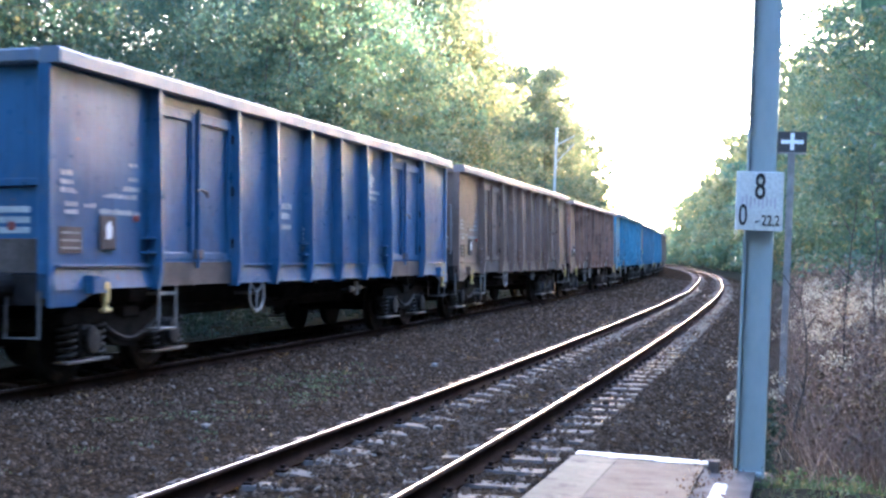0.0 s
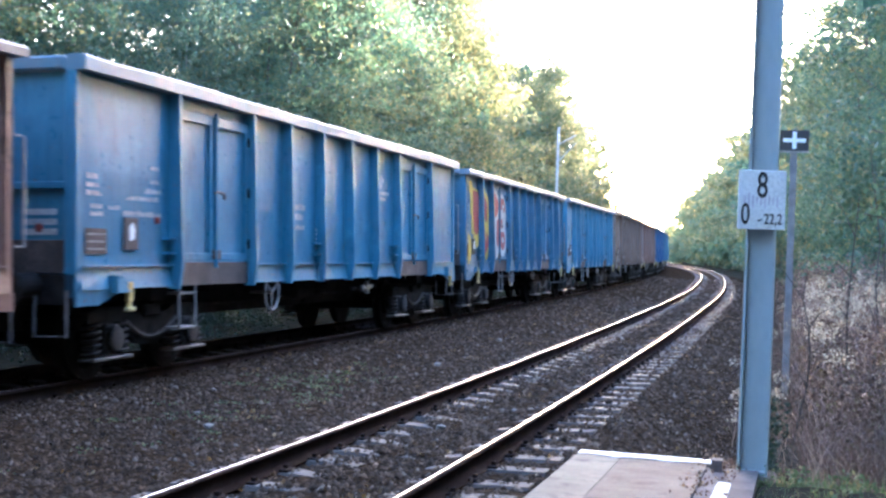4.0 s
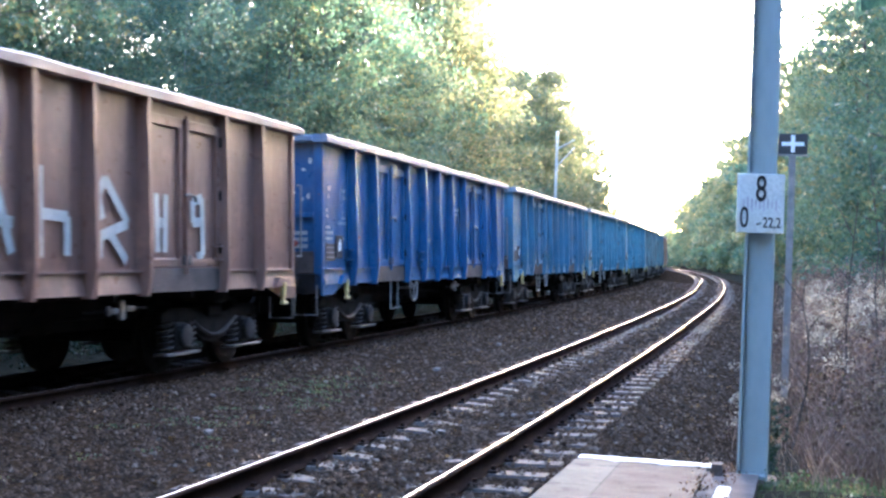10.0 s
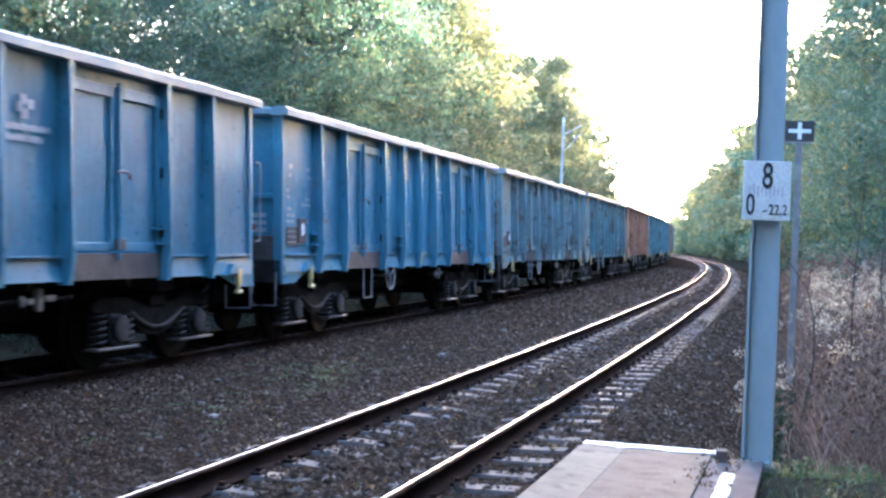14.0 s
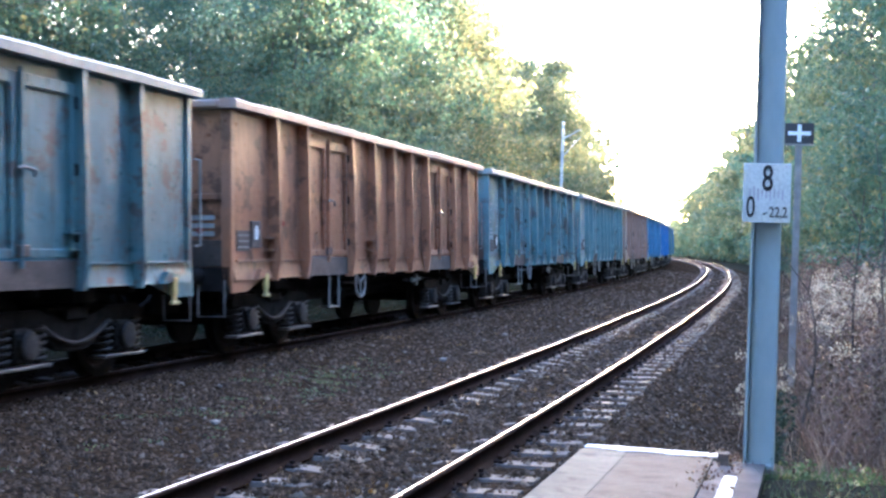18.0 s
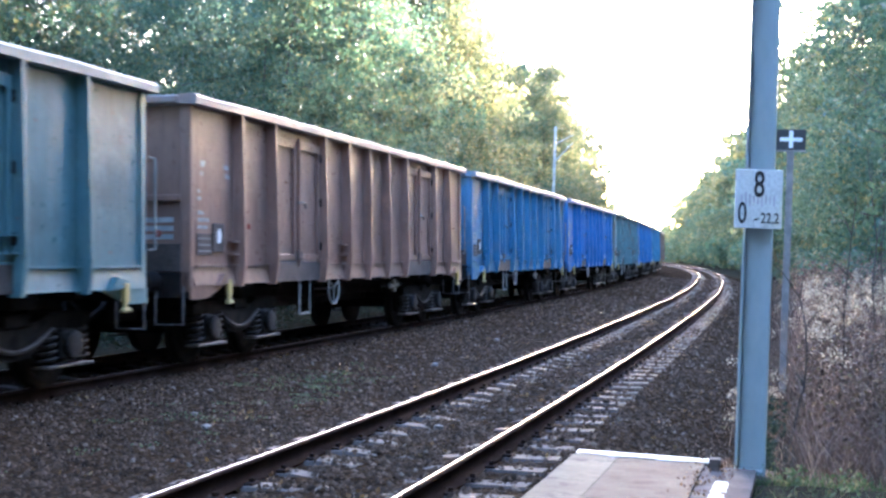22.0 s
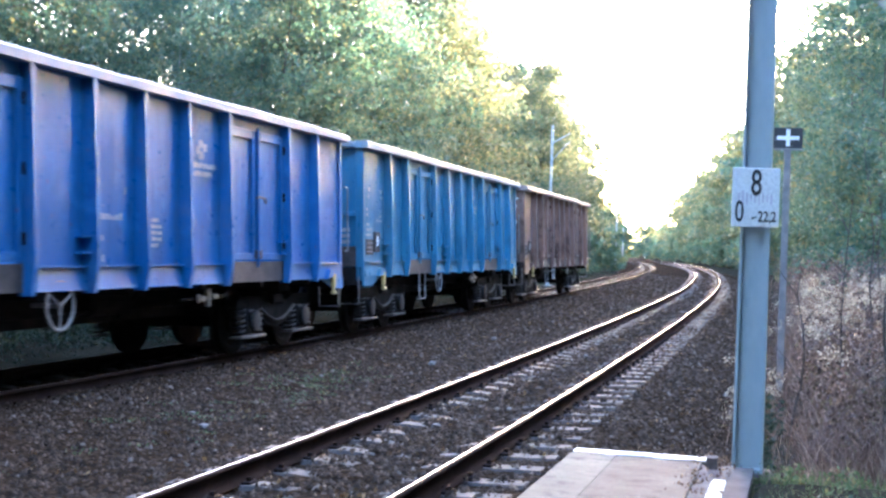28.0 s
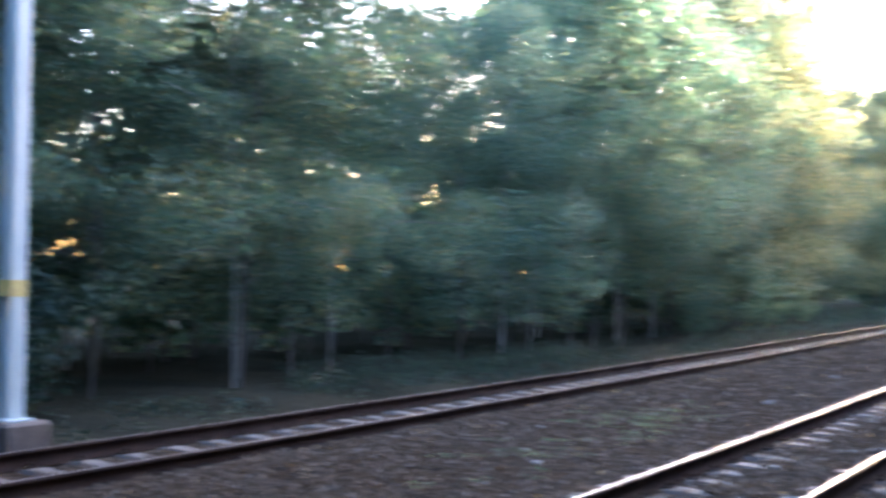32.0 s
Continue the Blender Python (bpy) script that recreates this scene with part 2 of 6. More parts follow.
M["mast"] = two_tone("blue_grey_mast_paint", (0.31, 0.37, 0.385), (0.37, 0.43, 0.44), 0.8, 12, 0.5, 0, 0.1, 0.001, (1, 1, 0.5), (0.27, 0.33, 0.345))
def worn_concrete(name, c1, c2, stain, lichen):
    """Old concrete: blotches, fine grit, dark damp stains and pale worn patches."""
    n = Nodes(name)
    v = n.coords()
    col = n.ramp(n.noise(v, 2.4, 5), (0.32, c1), (0.66, c2))
    col = n.mix(n.ramp(n.noise(v, 5.5, 6, 0.65), (0.54, (0, 0, 0)), (0.68, (0.75, 0.75, 0.75))), col, stain)
    col = n.mix(n.ramp(n.noise(v, 9.0, 5, 0.7), (0.6, (0, 0, 0)), (0.7, (0.6, 0.6, 0.6))), col, lichen)
    grit = n.noise(v, 85, 3)
    col = n.mix(n.ramp(grit, (0.45, (0, 0, 0)), (0.7, (0.4, 0.4, 0.4))), col, [0.55 * q for q in c1])
    n.bump(n.noise(v, 30, 5), 0.5, 0.008)
    return n.done(col, 0.92, 0.0, 0.25)


M["concrete"] = worn_concrete("worn_platform_concrete", (0.105, 0.094, 0.072), (0.185, 0.17, 0.13), (0.055, 0.048, 0.038), (0.26, 0.25, 0.2))
M["slab"] = worn_concrete("platform_paving", (0.078, 0.066, 0.053), (0.135, 0.117, 0.094), (0.052, 0.042, 0.033), (0.18, 0.165, 0.135))
M["white"] = two_tone("worn_white_line", (0.78, 0.78, 0.76), (0.6, 0.6, 0.57), 5, 40, 0.7, 0, 0.2, 0.002)
M["plate"] = two_tone("white_enamel", (0.86, 0.86, 0.84), (0.78, 0.79, 0.77), 3, 60, 0.35, 0, 0.05, 0.001)
M["ink"] = two_tone("black_enamel", (0.02, 0.02, 0.022), (0.04, 0.04, 0.042), 4, 60, 0.45, 0, 0.05, 0.001)
M["bark"] = two_tone("brown_bark", (0.05, 0.042, 0.035), (0.11, 0.095, 0.08), 5, 30, 0.95, 0, 0.7, 0.02, (1, 1, 0.25))
M["birch"] = two_tone("birch_bark", (0.3, 0.28, 0.25), (0.18, 0.165, 0.145), 6, 14, 0.85, 0, 0.5, 0.01, (1, 1, 2.0), (0.05, 0.05, 0.05))
M["leaf_green"] = leaf_material("green_leaves", (0.065, 0.115, 0.085), (0.12, 0.175, 0.125), (0.22, 0.2, 0.11), 0.48)
M["leaf_gold"] = leaf_material("yellowing_and_sunlit_leaves", (0.1, 0.13, 0.085), (0.165, 0.175, 0.11), (0.27, 0.245, 0.14), 0.5, (1.3, 1.3, 0.95))
M["leaf_dark"] = leaf_material("deep_green_leaves", (0.055, 0.105, 0.078), (0.1, 0.155, 0.108), (0.19, 0.17, 0.085), 0.52)
# darker copy of the leaf green, with the wood's inner shade put in
M["leaf_shade"] = leaf_material("shade_darkened_leaves", (0.018, 0.036, 0.026), (0.034, 0.06, 0.043), (0.07, 0.08, 0.045), 0.35)
M["panicle"] = leaf_material("pale_seed_heads", (0.26, 0.22, 0.2), (0.4, 0.36, 0.33), (0.55, 0.52, 0.48), 0.5, (1.1, 1.1, 1.0))
M["lawn"] = leaf_material("short_grass_blades", (0.06, 0.1, 0.05), (0.12, 0.17, 0.09), (0.25, 0.22, 0.12), 0.35)
M["leaf_fallen"] = leaf_material("fallen_brown_leaves", (0.06, 0.035, 0.02), (0.14, 0.085, 0.045), (0.26, 0.17, 0.08), 0.2)
M["leaf_pale"] = leaf_material("thin_sunlit_leaves", (0.08, 0.115, 0.08), (0.13, 0.16, 0.1), (0.22, 0.2, 0.11), 0.6, (1.2, 1.3, 1.0))
M["bramble"] = leaf_material("brown_bramble_leaves", (0.044, 0.029, 0.025), (0.088, 0.058, 0.05), (0.13, 0.115, 0.07), 0.4)
M["cane"] = leaf_material("dry_brown_canes", (0.115, 0.07, 0.058), (0.2, 0.13, 0.11), (0.33, 0.25, 0.22), 0.3)
M["dirt"] = two_tone("trodden_dirt", (0.06, 0.047, 0.042), (0.12, 0.097, 0.088), 3, 30, 0.95, 0, 0.5, 0.01)
# herb green darkened, with the shade behind the passing train put in
M["herb"] = leaf_material("verge_herb_leaves", (0.014, 0.03, 0.022), (0.027, 0.05, 0.035), (0.065, 0.08, 0.05), 0.3)


# ---- building helpers ----
def box(bm, x0, x1, y0, y1, z0, z1, bevel=0.0):
    c = [bm.verts.new(v) for v in ((x0, y0, z0), (x1, y0, z0), (x1, y1, z0), (x0, y1, z0), (x0, y0, z1), (x1, y0, z1), (x1, y1, z1), (x0, y1, z1))]
    fs = [bm.faces.new([c[i] for i in q]) for q in ((3, 2, 1, 0), (4, 5, 6, 7), (0, 1, 5, 4), (1, 2, 6, 5), (2, 3, 7, 6), (3, 0, 4, 7))]
    if bevel:
        bmesh.ops.bevel(bm, geom=list({e for f in fs for e in f.edges}), offset=bevel, segments=1, affect="EDGES")


def tube(bm, points, r, sides=8, r_end=None, close=False):
    """A bent rod through points."""
    pts = [Vector(q) for q in points]
    rings = []
    n = len(pts)
    for i, q in enumerate(pts):
        a0, b0 = (pts[i - 1], pts[(i + 1) % n]) if close else (pts[max(i - 1, 0)], pts[min(i + 1, n - 1)])
        d = (b0 - a0).normalized()
        u = d.orthogonal().normalized() if not rings else (prev - d * prev.dot(d)).normalized()
        prev = u
        w = d.cross(u)
        rr = r if r_end is None else r + (r_end - r) * i / (n - 1)
        rings.append([bm.verts.new(q + (u * math.cos(k * math.tau / sides) + w * math.sin(k * math.tau / sides)) * rr) for k in range(sides)])
    pairs = list(zip(rings, rings[1:])) + ([(rings[-1], rings[0])] if close else [])
    for r0, r1 in pairs:
        for k in range(sides):
            bm.faces.new((r0[k], r0[(k + 1) % sides], r1[(k + 1) % sides], r1[k]))
    if not close:
        bm.faces.new(rings[0][::-1])
        bm.faces.new(rings[-1])


def lathe(bm, profile, axis="Y", sides=24, at=(0, 0, 0)):
    """A turned body: profile of (along the axis, radius)."""
    at = Vector(at)
    rings = []
    for d, r in profile:
        ring = []
        for k in range(sides):
            c, s_ = math.cos(k * math.tau / sides) * r, math.sin(k * math.tau / sides) * r
            ring.append(bm.verts.new(at + Vector({"X": (d, c, s_), "Y": (c, d, s_), "Z": (c, s_, d)}[axis])))
        rings.append(ring)
    for r0, r1 in zip(rings, rings[1:]):
        for k in range(sides):
            bm.faces.new((r0[k], r0[(k + 1) % sides], r1[(k + 1) % sides], r1[k]))
    bm.faces.new(rings[0][::-1])
    bm.faces.new(rings[-1])
    bmesh.ops.recalc_face_normals(bm, faces=bm.faces)


def part(name, bm, material, parent=None, label="", smooth=False):
    me = bpy.data.meshes.new(name)
    bm.to_mesh(me)
    bm.free()
    if smooth:
        me.polygons.foreach_set("use_smooth", [True] * len(me.polygons))
    me.materials.append(M[material] if isinstance(material, str) else material)
    ob = new(name, me)
    ob.parent = parent
    if label:
        tagged(ob, label)
    return ob


def sheet(name, verts, faces, material, parent=None, smooth=False):
    """A mesh from arrays of corners and of faces with equally many corners."""
    me = bpy.data.meshes.new(name)
    verts, faces = np.asarray(verts, np.float32), np.asarray(faces, np.int32)
    n = faces.shape[1]
    me.vertices.add(len(verts))
    me.vertices.foreach_set("co", verts.ravel())
    me.loops.add(faces.size)
    me.loops.foreach_set("vertex_index", faces.ravel())
    me.polygons.add(len(faces))
    me.polygons.foreach_set("loop_start", np.arange(0, faces.size, n, dtype=np.int32))
    me.update(calc_edges=True)
    me.validate()
    if smooth:
        me.polygons.foreach_set("use_smooth", [True] * len(me.polygons))
    me.materials.append(M[material])
    ob = new(name, me)
    ob.parent = parent
    return ob


def empty(name, m=None):
    ob = new(name)
    ob.empty_display_size = 0.2
    if m is not None:
        ob.matrix_basis = m
    return ob


def grid_faces(nu, nv):
    i, j = np.meshgrid(np.arange(nu - 1), np.arange(nv - 1), indexing="ij")
    q = i * nv + j
    return np.stack([q, q + nv, q + nv + 1, q + 1], -1).reshape(-1, 4)


def wobble(x, y, scale, seed=0.0):
    """Smooth cheap noise on arrays, about -1 to 1."""
    x, y = np.asarray(x) * scale + seed * 7.3, np.asarray(y) * scale + seed * 3.1
    return (np.sin(x * 1.7 + 1.3 * np.sin(y * 1.1)) + np.sin(y * 2.3 + 1.7 * np.sin(x * 0.9 + 2)) + 0.6 * np.sin((x + y) * 3.9 + np.sin(x * 2.7))) / 2.6


# ---- ground and ballast ----
def bed_height(off):
    """Height of the ballast bed across the line."""
    tilt = np.interp(off, [-2.2, -1.5, 1.5, 3.55, 6.5, 7.2], [0.03, 0.057, -0.057, 0.057, -0.057, -0.03])
    return tilt + np.interp(off, [-4.0, -2.9, -1.75, -1.4, 1.6, 2.5, 3.4, 4.1, 4.5, 5.6, 6.0, 6.4, 7.0, 8.2], [-0.75, -0.55, -0.26, -0.18, -0.18, -0.185, -0.13, -0.118, -0.185, -0.185, -0.15, -0.16, -0.3, -0.62])


def ground_height(s, off, x, y):
    z = np.interp(off, [-60, -14, -6, -4.2, -2.9, -2.6, 6.8, 8.2, 10, 60], [0.6, 0.5, -0.1, -0.45, -0.6, -0.75, -0.75, -0.42, -0.3, 0.2])
    z = z + 0.06 * wobble(x, y, 0.9) + 0.1 * wobble(x, y, 0.23, 2)
    lawn = np.clip((11.2 - s) / 1.2, 0, 1) * np.clip((-2.0 - off) / 0.3, 0, 1)
    return z + lawn * (0.13 + 0.015 * wobble(x, y, 3) - z)


def build_ground():
    u = np.sinh(np.linspace(-6.4, 6.4, 191)) * 6.0
    x, y = np.meshgrid(u, u + 25, indexing="ij")
    x, y = x.ravel(), y.ravel()
    s, off = nearest(x, y)
    z = ground_height(s, off, x, y)
    far = np.hypot(x, y) > 330
    z = np.where(far, 0.0, z)
    ob = sheet("ground", np.stack([x, y, z], -1), grid_faces(191, 191), "soil", smooth=True)
    tagged(ob, "dark leafy woodland soil beside the railway", "ground", kind="structure")
    ss = np.concatenate([np.arange(-120, -4, 4.0), np.arange(-4, 40, 0.18), np.arange(40, 300, 1.5)])
    oo = np.concatenate([np.arange(-4.0, 8.21, 0.12)])
    S2, O2 = np.meshgrid(ss, oo, indexing="ij")
    x, y = places(S2.ravel(), O2.ravel())
    z = bed_height(O2.ravel()) + 0.018 * wobble(x, y, 9) + 0.015 * wobble(x, y, 23, 1)
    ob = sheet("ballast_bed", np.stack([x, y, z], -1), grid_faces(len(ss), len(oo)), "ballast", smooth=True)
    tagged(ob, "brown crushed-stone ballast bed under both tracks", "ballast", kind="structure")


def scatter_stones():
    """Loose stones of the ballast, denser where the bed is near."""
    rng = np.random.default_rng(5)
    corners = np.array([[1, 0, -0.3], [0, 1, -0.3], [-1, 0, -0.3], [0, -1, -0.3], [0, 0, 0.9]], float)
    tris = np.array([[0, 1, 4], [1, 2, 4], [2, 3, 4], [3, 0, 4]])
    for s0, s1, per, size in ((6.5, 15, 470, 0.03), (15, 27, 190, 0.037), (27, 50, 50, 0.054), (50, 95, 11, 0.08)):
        n = int((s1 - s0) * 11 * per)
        s, off = rng.uniform(s0, s1, n), rng.uniform(-3.6, 7.4, n)
        x, y = places(s, off)
        z = bed_height(off) + 0.018 * wobble(x, y, 9) + rng.uniform(-0.012, 0.008, n)
        across = (s - 3.0) / 0.6
        lies = (abs(across - np.round(across)) < 0.2) & (abs(off) < 1.2) & (rng.random(n) < 0.3)
        z = np.where(lies, -0.15 - 0.0379 * off, z)
        r = size * rng.uniform(0.5, 1.5, n)
        shape = corners[None] * rng.uniform(0.6, 1.1, (n, 5, 1)) + rng.uniform(-0.3, 0.3, (n, 5, 3))
        shape *= (r[:, None] * np.stack([np.ones(n), rng.uniform(0.6, 1, n), rng.uniform(0.55, 0.95, n)], -1))[:, None, :]
        a, b = rng.uniform(0, 6.28, n), rng.uniform(-0.35, 0.35, n)
        ca, sa, cb, sb = np.cos(a)[:, None], np.sin(a)[:, None], np.cos(b)[:, None], np.sin(b)[:, None]
        px, py, pz = shape[..., 0], shape[..., 1], shape[..., 2]
        py, pz = py * cb - pz * sb, py * sb + pz * cb
        px, py = px * ca - py * sa, px * sa + py * ca
        v = np.stack([px + x[:, None], py + y[:, None], pz + z[:, None]], -1).reshape(-1, 3)
        f = (tris[None] + 5 * np.arange(n)[:, None, None]).reshape(-1, 3)
        ob = sheet("ballast_stones", v, f, "stone")
        tagged(ob, "loose brown and grey ballast stones", "stones", kind="stuff")


n_ = Nodes("ballast_stone")
g_ = n_.t.nodes.new("ShaderNodeNewGeometry")
c_ = n_.ramp(g_.outputs["Random Per Island"], (0.0, (0.019, 0.0122, 0.0076)), (0.6, (0.042, 0.028, 0.0175)), (0.93, (0.068, 0.048, 0.033)), (0.99, (0.115, 0.095, 0.075)))
n_.bump(n_.noise(n_.coords(), 60, 3), 0.4, 0.004)
M["stone"] = n_.done(c_, 0.95, 0.0, 0.12)


# ---- tracks ----
RAIL = [(-0.07, -0.158), (0.07, -0.158), (0.07, -0.148), (0.012, -0.128), (0.010, -0.045), (0.035, -0.034), (0.036, -0.01), (0.028, -0.001), (-0.028, -0.001), (-0.036, -0.01), (-0.035, -0.034), (-0.010, -0.045), (-0.012, -0.128), (-0.07, -0.148)]


def build_rail(name, off, z, parent, head):
    ss = np.concatenate([np.arange(-120, -10, 5.0), np.arange(-10, 120, 0.6), np.arange(120, 300, 2.0)])
    prof = np.array(RAIL)
    n = len(prof)
    x, y = places(np.repeat(ss, n), off + np.tile(prof[:, 0], len(ss)))
    v = np.stack([x, y, z + np.tile(prof[:, 1], len(ss))], -1)
    i, j = np.meshgrid(np.arange(len(ss) - 1), np.arange(n), indexing="ij")
    f = np.stack([i * n + j, i * n + (j + 1) % n, (i + 1) * n + (j + 1) % n, (i + 1) * n + j], -1).reshape(-1, 4)
    ob = sheet(name, v, f, "rail_side", parent)
    bm = bmesh.new()
    rows = []
    for s in ss:
        rows.append([bm.verts.new(place(s, off + o, z + dz)) for o, dz in ((0.0065, 0.0005), (0.003, 0.002), (-0.003, 0.002), (-0.0065, 0.0005))])
    for r0, r1 in zip(rows, rows[1:]):
        for k in range(3):
            bm.faces.new((r0[k], r0[k + 1], r1[k + 1], r1[k]))
    part("running_surface", bm, head, ob, "bright worn strip on the rail head" if head == "rail_top" else "dull brown running strip")
    return ob


def sleeper_mesh():
    """A tapered concrete sleeper across the line (long way along y)."""
    bm = bmesh.new()
    prev = None
    for y, top, w in ((-1.28, 0.0, 0.1), (-0.55, 0.01, 0.1), (-0.2, -0.03, 0.09), (0.2, -0.03, 0.09), (0.55, 0.01, 0.1), (1.28, 0.0, 0.1)):
        ring = [bm.verts.new(q) for q in ((-0.135, y, -0.2), (0.135, y, -0.2), (0.135, y, top - 0.05), (w, y, top), (-w, y, top), (-0.135, y, top - 0.05))]
        if prev:
            for k in range(6):
                bm.faces.new((prev[k], prev[(k + 1) % 6], ring[(k + 1) % 6], ring[k]))
        else:
            bm.faces.new(ring[::-1])
        prev = ring
    bm.faces.new(prev)
    bmesh.ops.recalc_face_normals(bm, faces=bm.faces)
    return bm


def build_track(name, off, head, label):
    track = empty(name)
    tagged(track, label, "railway track", "railway tracks")
    for sign in (1, -1):
        build_rail("rail", off + sign * GAUGE / 2, -sign * CANT / 2, track, head)
    tilt = Matrix.Rotation(-math.atan(CANT / GAUGE), 4, "X")
    first = part("sleeper", sleeper_mesh(), "sleeper", track)
    spots = [3.0 + 0.6 * k for k in range(205)]
    wiggle = random.Random(3)
    for k, s in enumerate(spots):
        ob = first if k == 0 else new("sleeper", first.data)
        ob.parent = track
        ob.matrix_basis = line_pose(s, off, -0.163 + wiggle.uniform(-0.008, 0.006), wiggle.uniform(-1, 1)) @ tilt
    rest = bmesh.new()
    for s in [2.4 - 0.6 * k for k in range(60)] + [126.0 + 0.6 * k for k in range(130)]:
        one = sleeper_mesh()
        one.transform(line_pose(s, off, -0.163) @ tilt)
        tmp = bpy.data.meshes.new("tmp")
        one.to_mesh(tmp)
        one.free()
        rest.from_mesh(tmp)
        bpy.data.meshes.remove(tmp)
    tagged(part("far_sleeper_row", rest, "sleeper", track), kind="stuff")
    def fastening():
        one = bmesh.new()
        box(one, -0.07, 0.07, -0.04, 0.04, -0.02, 0.018, 0.008)
        box(one, -0.018, 0.018, -0.018, 0.018, 0.015, 0.045)
        return one
    first = None
    clips = bmesh.new()
    for k, s in enumerate(spots[8:80]):
        m = line_pose(s, off, -0.15) @ tilt
        for sign in (1, -1):
            for side in (1, -1):
                at = m @ Matrix.Translation((0, sign * GAUGE / 2 + side * 0.1, 0))
                if k < 26 and off == 0.0:
                    if first is None:
                        first = part("rail_fastening", fastening(), "rail_side", track)
                        first.matrix_basis = at
                    else:
                        o = new("rail_fastening", first.data)
                        o.parent, o.matrix_basis = track, at
                else:
                    one = fastening()
                    one.transform(at)
                    tmp = bpy.data.meshes.new("tmp")
                    one.to_mesh(tmp)
                    one.free()
                    clips.from_mesh(tmp)
                    bpy.data.meshes.remove(tmp)
    tagged(part("remaining_fastening", clips, "rail_side", track, "rusty rail clips and bolts"), kind="stuff")


build_ground()
scatter_stones()
build_track("railway_track", 0.0, "rail_top", "near railway track with bright polished rails on concrete sleepers")
build_track("railway_track", GAP, "rail_dull", "second railway track with duller rails on concrete sleepers")

# ---- wagons ----
# local axes: x towards the train's rear, y to the left, z up from the rail; the platform side is y < 0
SIDE, SILL = 1.33, 1.0
KINDS = {
    "short": dict(half=6.5, top=3.245, rim=0.115, over=0.075, pivot=4.5, stops=[0.06, 1.3, 2.4, 4.35, 5.45, 6.5, 7.55, 8.65, 10.6, 11.7, 12.94], doors=[2, 7]),
    "long": dict(half=7.35, top=3.32, rim=0.15, over=0.0, pivot=5.3, stops=[0.06, 2.05, 4.15, 5.43, 6.71, 7.99, 9.27, 10.55, 12.65, 14.64], doors=[1, 7]),
}


def panel_mesh(x0, x1, z0, z1, y, seed, depth=0.02):
    """A thin steel sheet, buckled by years of loading."""
    bm = bmesh.new()
    nx, nz = 7, 9
    rng = random.Random(seed)
    bulge = rng.uniform(-0.2, 1.0) * depth * 1.6
    rows = []
    for back in (0, 1):
        g = []
        for i in range(nx):
            col = []
            for k in range(nz):
                u, w = i / (nx - 1), k / (nz - 1)
                edge = math.sin(math.pi * u) * math.sin(math.pi * w)
                d = edge * (bulge + depth * noise.noise((u * 2.3 + seed * 3.1, w * 3.1, seed)))
                col.append(bm.verts.new((x0 + (x1 - x0) * u, y + (0.012 if back else 0) * (1 if y < 0 else -1) - d * (1 if y < 0 else -1), z0 + (z1 - z0) * w)))
            g.append(col)
        rows.append(g)
    for back, g in enumerate(rows):
        for i in range(nx - 1):
            for k in range(nz - 1):
                q = [g[i][k], g[i + 1][k], g[i + 1][k + 1], g[i][k + 1]]
                bm.faces.new(q if back == 0 else q[::-1])
    bmesh.ops.recalc_face_normals(bm, faces=bm.faces)
    return bm


